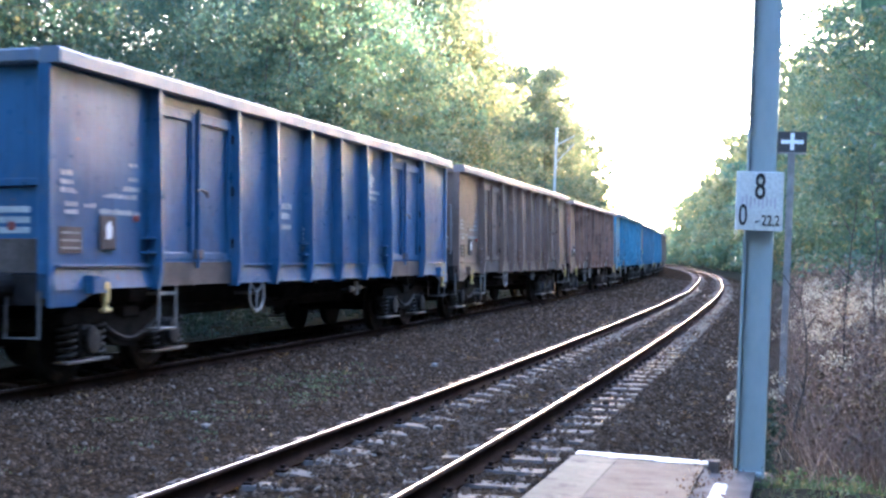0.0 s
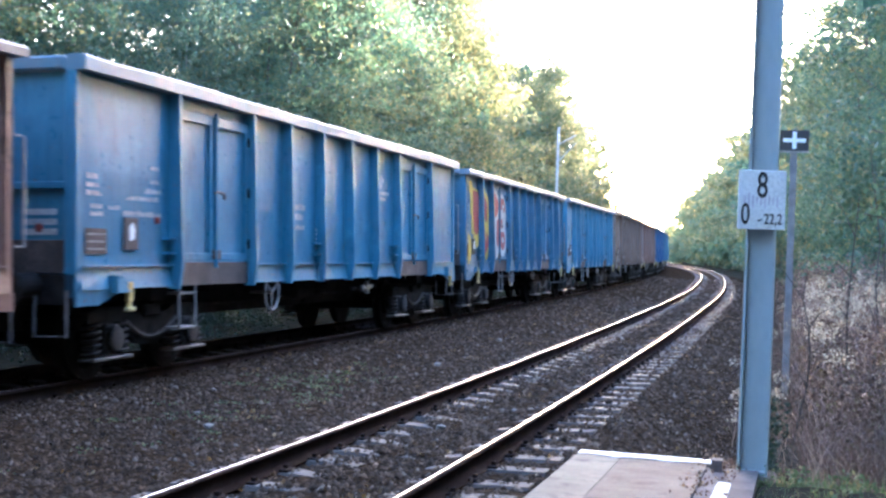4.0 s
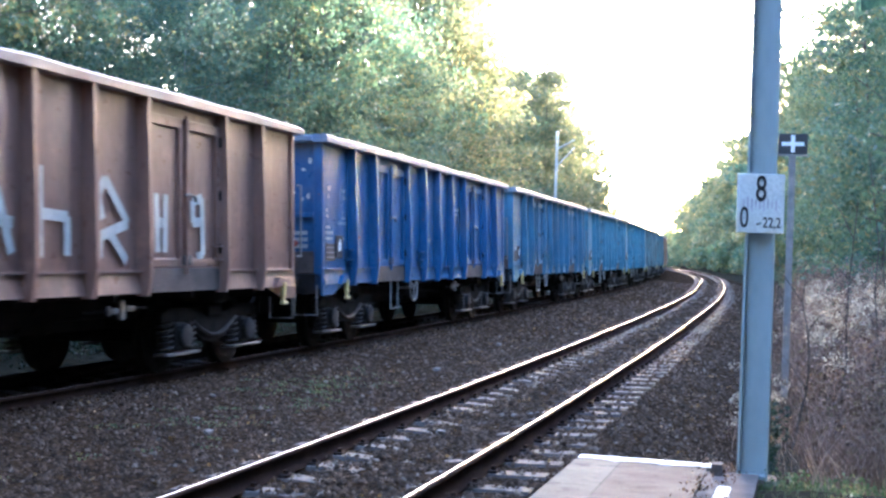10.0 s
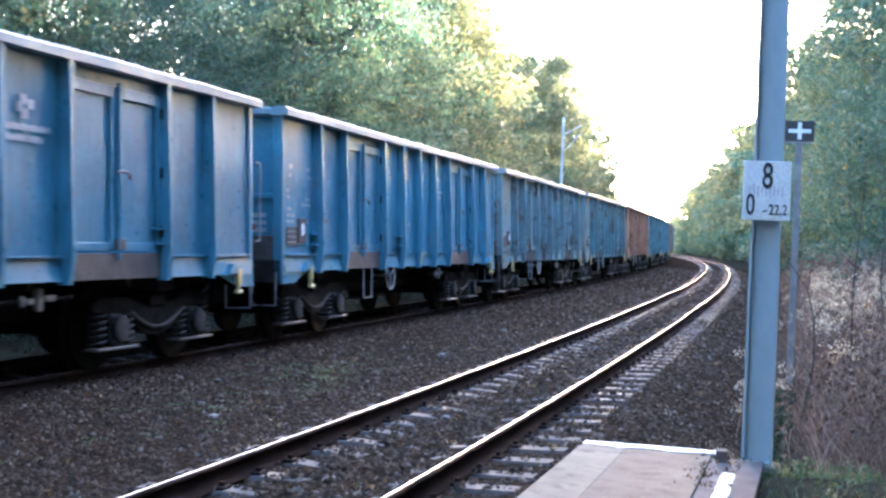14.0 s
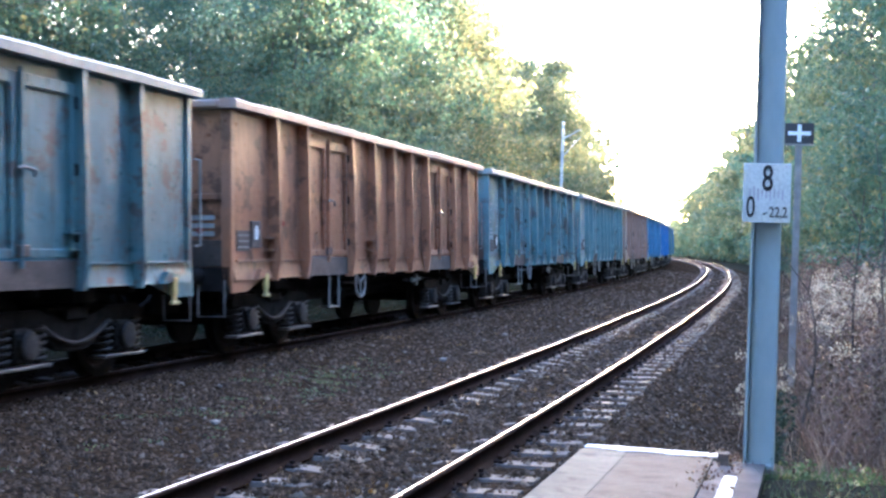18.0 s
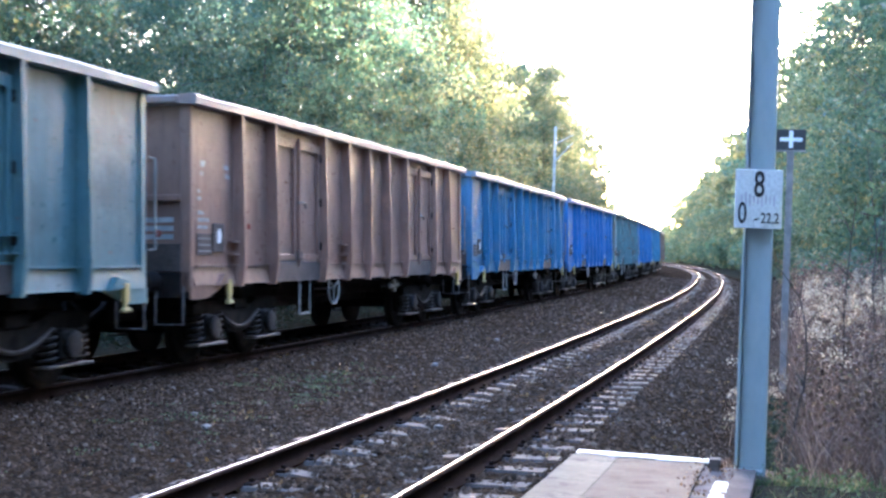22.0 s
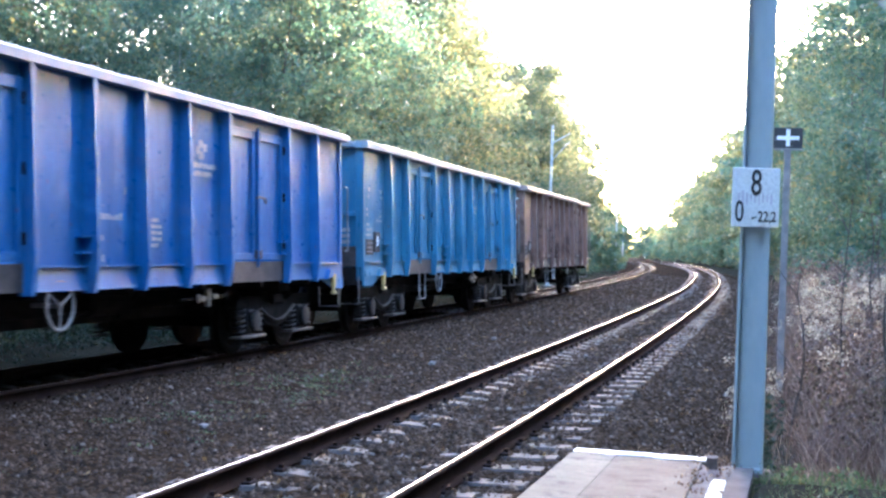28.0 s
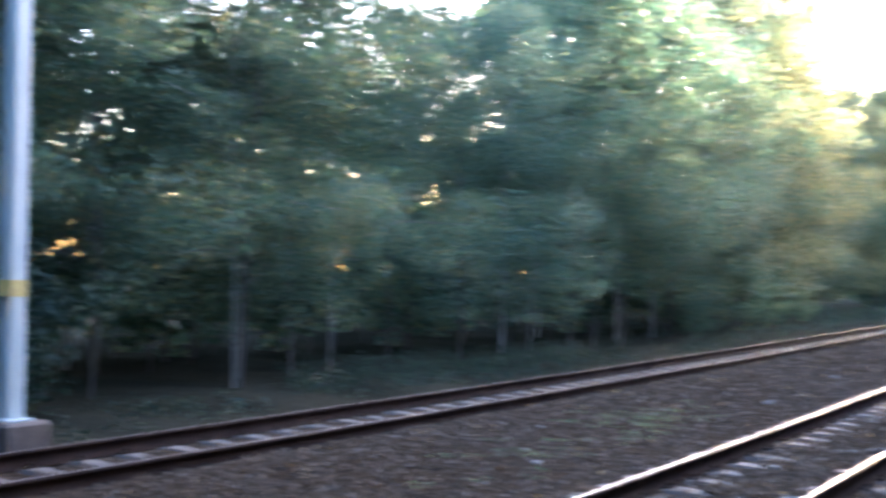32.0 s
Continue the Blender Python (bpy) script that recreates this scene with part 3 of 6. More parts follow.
def build_bogie(parent, x):
    """Cast two-axle bogie: side frames, bolster, springs, axle boxes, wheelsets."""
    bm = bmesh.new()
    box(bm, -0.28, 0.28, -0.94, 0.94, 0.5, 0.8, 0.03)
    bogie = part("bogie", bm, "bogie", parent, "dusty two-axle bogie with coil springs")
    bogie.location = (x, 0, 0)
    for sy in (-1, 1):
        bm = bmesh.new()
        y0, y1 = sorted((sy * 0.945, sy * 1.075))
        # a trough between the axles, wings over the springs
        lower = [(-1.34, 0.64), (-0.66, 0.62), (-0.5, 0.5), (-0.34, 0.4), (-0.16, 0.355), (0.0, 0.345), (0.16, 0.355), (0.34, 0.4), (0.5, 0.5), (0.66, 0.62), (1.34, 0.64)]
        upper = [(-1.34, 0.74), (-1.2, 0.79), (-0.6, 0.79), (-0.42, 0.72), (-0.2, 0.68), (0.0, 0.67), (0.2, 0.68), (0.42, 0.72), (0.6, 0.79), (1.2, 0.79), (1.34, 0.74)]
        rows = [[bm.verts.new((px, yy, pz)) for px, pz in edge] for edge, yy in ((lower, y0), (upper, y0), (upper, y1), (lower, y1))]
        for r0, r1 in zip(rows, rows[1:] + rows[:1]):
            for q in range(10):
                bm.faces.new((r0[q], r0[q + 1], r1[q + 1], r1[q]))
        bm.faces.new([r[0] for r in rows])
        bm.faces.new([r[-1] for r in rows][::-1])
        bmesh.ops.recalc_face_normals(bm, faces=bm.faces)
        frame_ = part("side_frame", bm, "bogie", bogie)
        bm = bmesh.new()
        box(bm, -0.2, 0.2, min(sy * 1.07, sy * 1.12), max(sy * 1.07, sy * 1.12), 0.66, 0.8, 0.02)
        part("side_bearer", bm, "bogie", frame_)
        bm = bmesh.new()
        pts = [(-0.62 + 1.24 * q / 8, sy * 1.1, 0.63 - 0.2 * math.sin(math.pi * q / 8)) for q in range(9)]
        tube(bm, pts, 0.024, 6)
        part("brake_pull_rod", bm, "spring", frame_)
    for sx in (-1, 1):
        bm = bmesh.new()
        box(bm, sx * 1.26 - 0.06, sx * 1.26 + 0.06, -0.94, 0.94, 0.56, 0.68, 0.01)
        part("headstock", bm, "bogie", bogie)
    for ax in (-0.9, 0.9):
        w = bmesh.new()
        for sy in (-1, 1):
            lathe(w, [(sy * 0.685, 0.12), (sy * 0.69, 0.46), (sy * 0.70, 0.489), (sy * 0.718, 0.489), (sy * 0.73, 0.462), (sy * 0.82, 0.456), (sy * 0.822, 0.38), (sy * 0.79, 0.33), (sy * 0.775, 0.18), (sy * 0.83, 0.15), (sy * 0.83, 0.1)], "Y", 20)
        lathe(w, [(-1.08, 0.07), (-0.85, 0.08), (-0.8, 0.085), (0.8, 0.085), (0.85, 0.08), (1.08, 0.07)], "Y", 12)
        ws = part("wheelset", w, "tread", bogie, "worn steel wheels on their axle")
        ws.location = (ax, 0, 0.459)
        for sy in (-1, 1):
            a = bmesh.new()
            box(a, ax - 0.15, ax + 0.15, min(sy * 0.96, sy * 1.13), max(sy * 0.96, sy * 1.13), 0.3, 0.62, 0.045)
            lathe(a, [(sy * 1.12, 0.15), (sy * 1.17, 0.15), (sy * 1.19, 0.13), (sy * 1.2, 0.06)], "Y", 14, (ax, 0, 0.459))
            part("axle_box", a, "axlebox", bogie, "dusty grey axle box")
            for dx in (-0.29, 0.29):
                c = bmesh.new()
                pts = [(ax + dx + 0.092 * math.cos(q * math.tau / 8), sy * 1.03 + 0.092 * math.sin(q * math.tau / 8), 0.275 + 0.35 * q / 40) for q in range(41)]
                tube(c, pts, 0.02, 4)
                part("coil_spring", c, "spring", bogie, "scuffed coil spring")
            pl = bmesh.new()
            box(pl, ax - 0.42, ax + 0.42, min(sy * 0.95, sy * 1.14), max(sy * 0.95, sy * 1.14), 0.235, 0.265, 0.006)
            part("spring_plate", pl, "sillbar", bogie, "scuffed grey spring plate")
    return bogie


def build_wagon(kind):
    k = KINDS[kind]
    h, stops, doors = k["half"], k["stops"], k["doors"]
    top, over = k["top"], k["over"]
    under_rim = top - k["rim"]
    W = empty("gondola_wagon")
    X = lambda v: v - h
    # underframe
    def beam(name, *size):
        bm = bmesh.new()
        box(bm, *size)
        part(name, bm, "under", W)
    beam("floor_plate", -h + 0.1, h - 0.1, -1.3, 1.3, 1.165, 1.2)
    for y0 in (-0.3, 0.18):
        beam("centre_sill", -h + 0.15, h - 0.15, y0, y0 + 0.12, 0.56, 1.16)
    for x in np.linspace(-h + 1.2, h - 1.2, 7):
        if abs(abs(x) - k["pivot"]) > 0.3:
            for y0, y1 in ((-1.28, -0.305), (0.305, 1.28)):
                beam("cross_beam", x - 0.06, x + 0.06, y0, y1, 0.92, 1.16)
    for sx in (-1, 1):
        x0, x1 = sorted((sx * (h - 0.14), sx * h))
        beam("end_beam", x0, x1, -1.34, 1.34, 0.86, 1.16)
        for y0, y1 in ((-1.2, -0.305), (0.305, 1.2)):
            beam("bolster_arm", sx * k["pivot"] - 0.2, sx * k["pivot"] + 0.2, y0, y1, 0.84, 1.16)
    bm = bmesh.new()
    lathe(bm, [(-0.5, 0.1), (-0.46, 0.17), (0.3, 0.17), (0.36, 0.1)], "X", 16, (0.9, -0.45, 0.82))
    part("brake_cylinder", bm, "under", W)
    bm = bmesh.new()
    lathe(bm, [(-0.55, 0.08), (-0.5, 0.15), (0.5, 0.15), (0.55, 0.08)], "X", 16, (-1.4, 0.5, 0.8))
    part("air_tank", bm, "under", W)
    bm = bmesh.new()
    tube(bm, [(-3.0, -0.5, 0.72), (0.2, -0.5, 0.7), (3.0, -0.5, 0.72)], 0.025, 6)
    tube(bm, [(1.4, -0.3, 0.6), (1.4, -0.6, 0.9)], 0.03, 6)
    part("brake_rod", bm, "under", W)
    bm = bmesh.new()
    box(bm, 1.84, 1.94, -1.3, -1.24, 0.72, 0.94, 0.01)
    box(bm, 1.66, 1.8, -1.3, -1.26, 0.79, 0.85, 0.01)
    box(bm, 1.98, 2.14, -1.3, -1.26, 0.81, 0.87, 0.01)
    box(bm, 1.58, 1.64, -1.3, -1.26, 0.77, 0.88, 0.01)
    part("brake_setting_plate", bm, "sillbar", W, "worn pale brake changeover plates")
    bm = bmesh.new()
    tube(bm, [(1.2, -1.24, 0.82), (2.5, -1.24, 0.84)], 0.018, 6)
    part("brake_changeover_rod", bm, "bogie", W)
    # sides
    for sy in (-1, 1):
        y = sy * SIDE
        for i, (a0, b0) in enumerate(zip(stops, stops[1:])):
            x0, x1 = X(a0), X(b0)
            if i in doors:
                mid = (x0 + x1) / 2
                bm = bmesh.new()
                box(bm, x0, x1, min(y, y - sy * 0.02), max(y, y - sy * 0.02), under_rim - 0.13, under_rim)
                part("door_header", bm, "paint", W)
                bm = bmesh.new()
                box(bm, x0, x1, min(y - sy * 0.03, y + sy * 0.045), max(y - sy * 0.03, y + sy * 0.045), SILL, 1.27, 0.006)
                part("door_sill", bm, "sill", W, "dented sill under the door")
                for a1, b1 in ((x0 + 0.05, mid - 0.03), (mid + 0.03, x1 - 0.05)):
                    leaf = part("door_leaf", panel_mesh(a1, b1, 1.29, under_rim - 0.14, y + sy * 0.004, 31 + i * 3 + a1, 0.012), "paint", W)
                    if sy > 0:
                        continue
                    bm = bmesh.new()
                    o0, o1 = sorted((y + sy * 0.008, y + sy * 0.05))
                    box(bm, a1, a1 + 0.09, o0, o1, 1.29, under_rim - 0.14, 0.008)
                    box(bm, b1 - 0.09, b1, o0, o1, 1.29, under_rim - 0.14, 0.008)
                    box(bm, a1 + 0.09, b1 - 0.09, o0, o1, under_rim - 0.26, under_rim - 0.14, 0.008)
                    box(bm, a1 + 0.09, b1 - 0.09, o0, o1, 1.29, 1.38, 0.008)
                    part("door_rim", bm, "paint", leaf)
                    for z in (1.5, 2.15, 2.8):
                        bm = bmesh.new()
                        hx = a1 - 0.03 if a1 < mid - 0.1 else b1 + 0.03
                        box(bm, hx - 0.055, hx + 0.055, min(y + sy * 0.03, y + sy * 0.075), max(y + sy * 0.03, y + sy * 0.075), z - 0.06, z + 0.06, 0.01)
                        part("hinge", bm, "under", leaf)
                if sy > 0:
                    continue
                bm = bmesh.new()
                tube(bm, [(mid, y + sy * 0.075, 1.2), (mid, y + sy * 0.075, under_rim - 0.1)], 0.02, 8)
                bar = part("lock_bar", bm, "paint", W)
                bm = bmesh.new()
                tube(bm, [(mid - 0.07, y + sy * 0.09, 2.1), (mid, y + sy * 0.1, 2.12), (mid + 0.15, y + sy * 0.11, 2.1), (mid + 0.17, y + sy * 0.11, 2.04)], 0.017, 6)
                part("lock_handle", bm, "sillbar", bar, "worn bare-steel handle")
                bm = bmesh.new()
                box(bm, mid - 0.06, mid + 0.14, min(y + sy * 0.02, y + sy * 0.08), max(y + sy * 0.02, y + sy * 0.08), 1.3, 1.42, 0.012)
                part("lock_foot", bm, "sill", bar)
            else:
                part("side_panel", panel_mesh(x0, x1, 1.235, under_rim, y, i * 5 + 2 + (3 if sy > 0 else 0)), "paint", W)
                bm = bmesh.new()
                v = [bm.verts.new((xx, y + sy * yy, zz)) for xx in (x0, x1) for yy, zz in ((-0.015, SILL), (0.06, SILL), (0.022, 1.222), (-0.015, 1.222))]
                for q in ((0, 1, 2, 3), (7, 6, 5, 4), (0, 4, 5, 1), (1, 5, 6, 2), (2, 6, 7, 3), (3, 7, 4, 0)):
                    bm.faces.new([v[j] for j in q])
                bmesh.ops.recalc_face_normals(bm, faces=bm.faces)
                part("lower_sheet", bm, "paint", W)
                if sy > 0:
                    continue
                bm = bmesh.new()
                box(bm, x0 + 0.05, x1 - 0.05, min(y - sy * 0.01, y + sy * 0.075), max(y - sy * 0.01, y + sy * 0.075), 1.228, 1.246, 0.003)
                part("lower_rib", bm, "paint", W)
        for i, a0 in enumerate(stops):
            bm = bmesh.new()
            x = X(a0)
            if i in (0, len(stops) - 1):
                box(bm, x - 0.06, x + 0.06, min(y - sy * 0.1, y + sy * 0.035), max(y - sy * 0.1, y + sy * 0.035), 0.92, under_rim, 0.01)
                part("corner_post", bm, "paint", W)
            else:
                # pressed post, deeper at its foot
                out = [(-0.046, 0.0), (-0.038, 0.155), (0.038, 0.155), (0.046, 0.0)]
                rings = []
                for z, q in ((SILL - 0.03, 0.8), (SILL + 0.3, 1.1), (2.2, 1.0), (under_rim, 0.85)):
                    rings.append([bm.verts.new((x + px, y + sy * py * q, z)) for px, py in out])
                for r0, r1 in zip(rings, rings[1:]):
                    for j in range(3):
                        bm.faces.new((r0[j], r0[j + 1], r1[j + 1], r1[j]))
                bm.faces.new(rings[0][::-1])
                bm.faces.new(rings[-1])
                bmesh.ops.recalc_face_normals(bm, faces=bm.faces)
                part("side_post", bm, "paint", W)
                if i in (1, 4, len(stops) - 3) and sy < 0:
                    for z in (1.36, 1.52):
                        bm = bmesh.new()
                        box(bm, x - 0.2, x - 0.042, y - 0.1, y + 0.01, z, z + 0.022, 0.004)
                        part("post_bracket", bm, "paint", W)
        bm = bmesh.new()
        r0, r1 = sorted((sy * (SIDE - 0.09), sy * (SIDE + 0.15)))
        n = 24
        rng = random.Random(7 + sy)
        rings = []
        for j in range(n + 1):
            x = (h + over) * (2 * j / n - 1)
            d, e_ = rng.uniform(-0.008, 0.008), rng.uniform(-0.012, 0.012)
            rings.append([bm.verts.new(q) for q in ((x, r0 + d, under_rim), (x, r1 + d, under_rim), (x, r1 + d, top - 0.03 + e_), (x, r1 - 0.03 + d, top + e_), (x, r0 + 0.03 + d, top + e_), (x, r0 + d, top - 0.03 + e_))])
        for a1, b1 in zip(rings, rings[1:]):
            for j in range(6):
                bm.faces.new((a1[j], a1[(j + 1) % 6], b1[(j + 1) % 6], b1[j]))
        bm.faces.new(rings[0][::-1])
        bm.faces.new(rings[-1])
        bmesh.ops.recalc_face_normals(bm, faces=bm.faces)
        part("top_rim", bm, "rim", W, "dented dusty top rim")
        # hand wheel, foot step, brackets
        bm = bmesh.new()
        hx, hy, hz = X(4.95), sy * 1.3, 0.86
        tube(bm, [(hx + 0.24 * math.cos(q * math.tau / 20), hy + sy * 0.06, hz + 0.24 * math.sin(q * math.tau / 20)) for q in range(20)], 0.017, 6, close=True)
        for q in range(3):
            tube(bm, [(hx, hy + sy * 0.06, hz), (hx + 0.24 * math.cos(q * 2.094 + 0.5), hy + sy * 0.06, hz + 0.24 * math.sin(q * 2.094 + 0.5))], 0.013, 5)
        tube(bm, [(hx, hy + sy * 0.07, hz), (hx, hy - sy * 0.25, hz)], 0.022, 6)
        part("brake_hand_wheel", bm, "pale", W, "pale-rimmed parking-brake hand wheel")
        bm = bmesh.new()
        sx0 = X(3.55 if kind == "short" else 2.25)
        wd = 0.42
        yo = sy * 1.34
        tube(bm, [(sx0, yo, 1.02), (sx0, yo, 0.52), (sx0 + wd, yo, 0.52), (sx0 + wd, yo, 1.02)], 0.018, 6)
        if kind == "long":
            box(bm, sx0, sx0 + wd, min(yo, yo - sy * 0.18), max(yo, yo - sy * 0.18), 0.9, 0.93)
            box(bm, sx0, sx0 + wd, min(yo, yo - sy * 0.18), max(yo, yo - sy * 0.18), 0.5, 0.53)
        part("foot_step", bm, "pale", W, "grey steel foot step")
        for bx in (X(0.95), X(2 * h - 0.55)) if sy < 0 else ():
            bm = bmesh.new()
            box(bm, bx - 0.05, bx + 0.05, min(sy * 1.39, sy * 1.45), max(sy * 1.39, sy * 1.45), 0.86, 1.07, 0.012)
            box(bm, bx - 0.035, bx + 0.035, min(sy * 1.4, sy * 1.44), max(sy * 1.4, sy * 1.44), 0.8, 0.87, 0.008)
            box(bm, bx - 0.075, bx + 0.085, min(sy * 1.395, sy * 1.46), max(sy * 1.395, sy * 1.46), 0.76, 0.805, 0.012)
            part("rope_hook", bm, "yellow", W, "yellow rope hook")
            bm = bmesh.new()
            out = [(bx - 0.3, 1.0), (bx - 0.16, 1.13), (bx + 0.05, 1.1), (bx + 0.06, 1.02)]
            v = [[bm.verts.new((px, sy * yy, pz)) for px, pz in out] for yy in (1.33, 1.44)]
            bm.faces.new(v[0])
            bm.faces.new(v[1][::-1])
            for q in range(4):
                bm.faces.new((v[0][q], v[1][q], v[1][(q + 1) % 4], v[0][(q + 1) % 4]))
            bmesh.ops.recalc_face_normals(bm, faces=bm.faces)
            part("hook_bracket", bm, "paint", W)
            # the sheet drops lower at the wagon's corner
            e0, away = (-h, 1) if bx < 0 else (h, -1)
            bm = bmesh.new()
            out = [(e0, 1.0), (e0 + away * 0.95, 1.0), (e0 + away * 0.62, 0.9), (e0 + away * 0.42, 0.84), (e0, 0.84)]
            v = [[bm.verts.new((px, sy * yy, pz)) for px, pz in out] for yy in (1.345, 1.375)]
            bm.faces.new(v[0])
            bm.faces.new(v[1][::-1])
            for q in range(5):
                bm.faces.new((v[0][q], v[1][q], v[1][(q + 1) % 5], v[0][(q + 1) % 5]))
            bmesh.ops.recalc_face_normals(bm, faces=bm.faces)
            part("corner_skirt", bm, "paint", W)
            if kind == "long":
                bm = bmesh.new()
                v = [bm.verts.new(q) for yy in (sy * 1.3, sy * 1.47) for q in ((bx - 0.32, yy, 1.14), (bx - 0.02, yy, 0.96), (bx - 0.32, yy, 0.96))]
                for q in ((0, 1, 2), (5, 4, 3), (0, 3, 4, 1), (1, 4, 5, 2), (2, 5, 3, 0)):
                    bm.faces.new([v[j] for j in q])
                bmesh.ops.recalc_face_normals(bm, faces=bm.faces)
                part("corner_gusset", bm, "paint", W)
        # label frame and small fittings near the front end
        if sy > 0:
            continue
        lx = X(0.62 if kind == "short" else 0.95)
        bm = bmesh.new()
        y0, y1 = sorted((y + sy * 0.01, y + sy * 0.04))
        box(bm, lx, lx + 0.3, y0, y1, 1.4, 1.75, 0.01)
        card = part("label_frame", bm, "sill", W, "scuffed waybill frame")
        bm = bmesh.new()
        y0, y1 = sorted((y + sy * 0.041, y + sy * 0.046))
        q = [bm.verts.new((lx + px, y1 if sy > 0 else y0, 1.5 + pz)) for px, pz in ((0.1, 0.0), (0.2, 0.02), (0.22, 0.12), (0.16, 0.2), (0.09, 0.14))]
        bm.faces.new(q)
        ext = bmesh.ops.extrude_face_region(bm, geom=bm.faces[:])
        bmesh.ops.translate(bm, verts=[g for g in ext["geom"] if isinstance(g, bmesh.types.BMVert)], vec=(0, -sy * 0.004, 0))
        part("paper_label", bm, "plate", card, "torn white paper label")
        bm = bmesh.new()
        box(bm, X(1.66), X(1.73), y - 0.05, y, 1.7, 1.77, 0.01)
        part("lamp_bracket", bm, "redpaint", W, "small red bracket")
        # rows of lettering that cannot be read: (along, height of the top row, widths, row pitch)
        rng = random.Random(40)
        mid_x, far_x = stops[doors[0] + 2], stops[doors[1] - 1]
        if kind == "short":
            rows = [(0.3, 2.42, (0.82, 0.82), 0.11), (0.22, 2.1, (0.3, 0.3, 0.0, 0.28, 0.3, 0.26), 0.085), (0.75, 2.08, (0.3, 0.34, 0.34, 0.0, 0.0, 0.3), 0.08)]
        else:
            rows = [(0.95, 2.28, (0.78, 0.0, 0.8), 0.075), (0.95, 2.02, (0.84, 0.8, 0.0, 0.86), 0.085), (0.22, 2.12, (0.42, 0.42, 0.4), 0.085), (0.65, 2.16, (0.25, 0.0, 0.3, 0.26, 0.24), 0.085), (0.3, 1.82, (0.22, 0.25), 0.075)]
        rows += [(mid_x + 0.3, 2.0, (0.5, 0.42), 0.14), (mid_x + 0.12, 1.72, (0.62, 0.0, 0.2, 0.0, 0.22), 0.11), (mid_x + 1.2, 1.72, (0.36, 0.4, 0.4, 0.4, 0.3), 0.07), (far_x + 0.18, 2.4, (0.78, 0.6), 0.1)]
        for bx, above, widths, pitch in rows:
            bm = bmesh.new()
            for row, wd in enumerate(widths):
                z = above - row * pitch
                u = X(bx)
                end_ = u + wd
                while u < end_ - 0.03:
                    w2 = rng.uniform(0.035, 0.09)
                    box(bm, u, min(u + w2, end_), y - 0.022, y - 0.018, z, z + pitch * rng.uniform(0.5, 0.68))
                    u += w2 + rng.uniform(0.01, 0.028)
            tagged(part("lettering", bm, "letter", W, "rows of worn white lettering"), kind="stuff")
        bm = bmesh.new()
        for z in (1.4, 1.475, 1.55):
            box(bm, X(0.24), X(0.58), y - 0.022, y - 0.018, z, z + 0.022)
        tagged(part("ruled_notice", bm, "pale", W, "pale ruled lines of a painted panel"), kind="stuff")
        bm = bmesh.new()
        box(bm, X(0.2), X(0.62), y - 0.0175, y - 0.012, 1.36, 1.62)
        part("marking_panel", bm, "sill", W, "dark painted panel for notices")
        bm = bmesh.new()
        y0, y1 = sorted((y + sy * 0.028, y + sy * 0.032))
        cx, cz = X(stops[doors[1] - 1] + 0.5), 2.62
        for ang in (0.4, 1.9, 3.3, 4.6):
            dx, dz = 0.09 * math.cos(ang), 0.07 * math.sin(ang)
            box(bm, cx + dx - 0.05, cx + dx + 0.05, y0, y1, cz + dz - 0.045, cz + dz + 0.045)
        part("emblem", bm, "letter", W, "worn white railway emblem")
    # ends
    for sx in (-1, 1):
        bm = bmesh.new()
        x = sx * (h - 0.09)
        x0, x1 = sorted((x, x - sx * 0.015))
        box(bm, x0, x1, -SIDE + 0.1, SIDE - 0.1, 1.16, under_rim)
        wall = part("end_wall", bm, "paint", W)
        bm = bmesh.new()
        a0, b0 = sorted((x + sx * 0.001, x + sx * 0.03))
        box(bm, a0, b0, -SIDE + 0.105, SIDE - 0.105, 1.165, 1.5, 0.006)
        part("lower_end_sheet", bm, "sill", wall, "grimy dark lower end sheet")
        if sx < 0:
            bm = bmesh.new()
            lathe(bm, [(x - 0.012, 0.03), (x - 0.006, 0.05), (x, 0.05)], "X", 8, (0, -0.9, 1.62))
            part("red_mark", bm, "redpaint", wall, "faded red mark")
        for yy in (-0.48, 0.48):
            bm = bmesh.new()
            a0, b0 = sorted((x, x + sx * 0.1))
            box(bm, a0, b0, yy - 0.06, yy + 0.06, 1.0, under_rim, 0.012)
            part("end_post", bm, "paint", wall)
        bm = bmesh.new()
        a0, b0 = sorted((x, x + sx * 0.05))
        box(bm, a0, b0, -SIDE + 0.12, SIDE - 0.12, 2.0, 2.08, 0.01)
        part("end_rib", bm, "paint", wall)
        bm = bmesh.new()
        a0, b0 = sorted((sx * (h - 0.13), sx * (h + 0.03 + over)))
        box(bm, a0, b0, -SIDE + 0.085, SIDE - 0.085, under_rim + 0.005, top - 0.004, 0.02)
        part("end_rim", bm, "rim", wall, "dusty end rim")
        bm = bmesh.new()
        for row in range(3):
            a0, b0 = sorted((x + sx * 0.001, x + sx * 0.005))
            box(bm, a0, b0, -1.1, -0.7, 1.75 - row * 0.1, 1.81 - row * 0.1)
        tagged(part("lettering", bm, "letter", wall, "small worn white lettering"), kind="stuff")
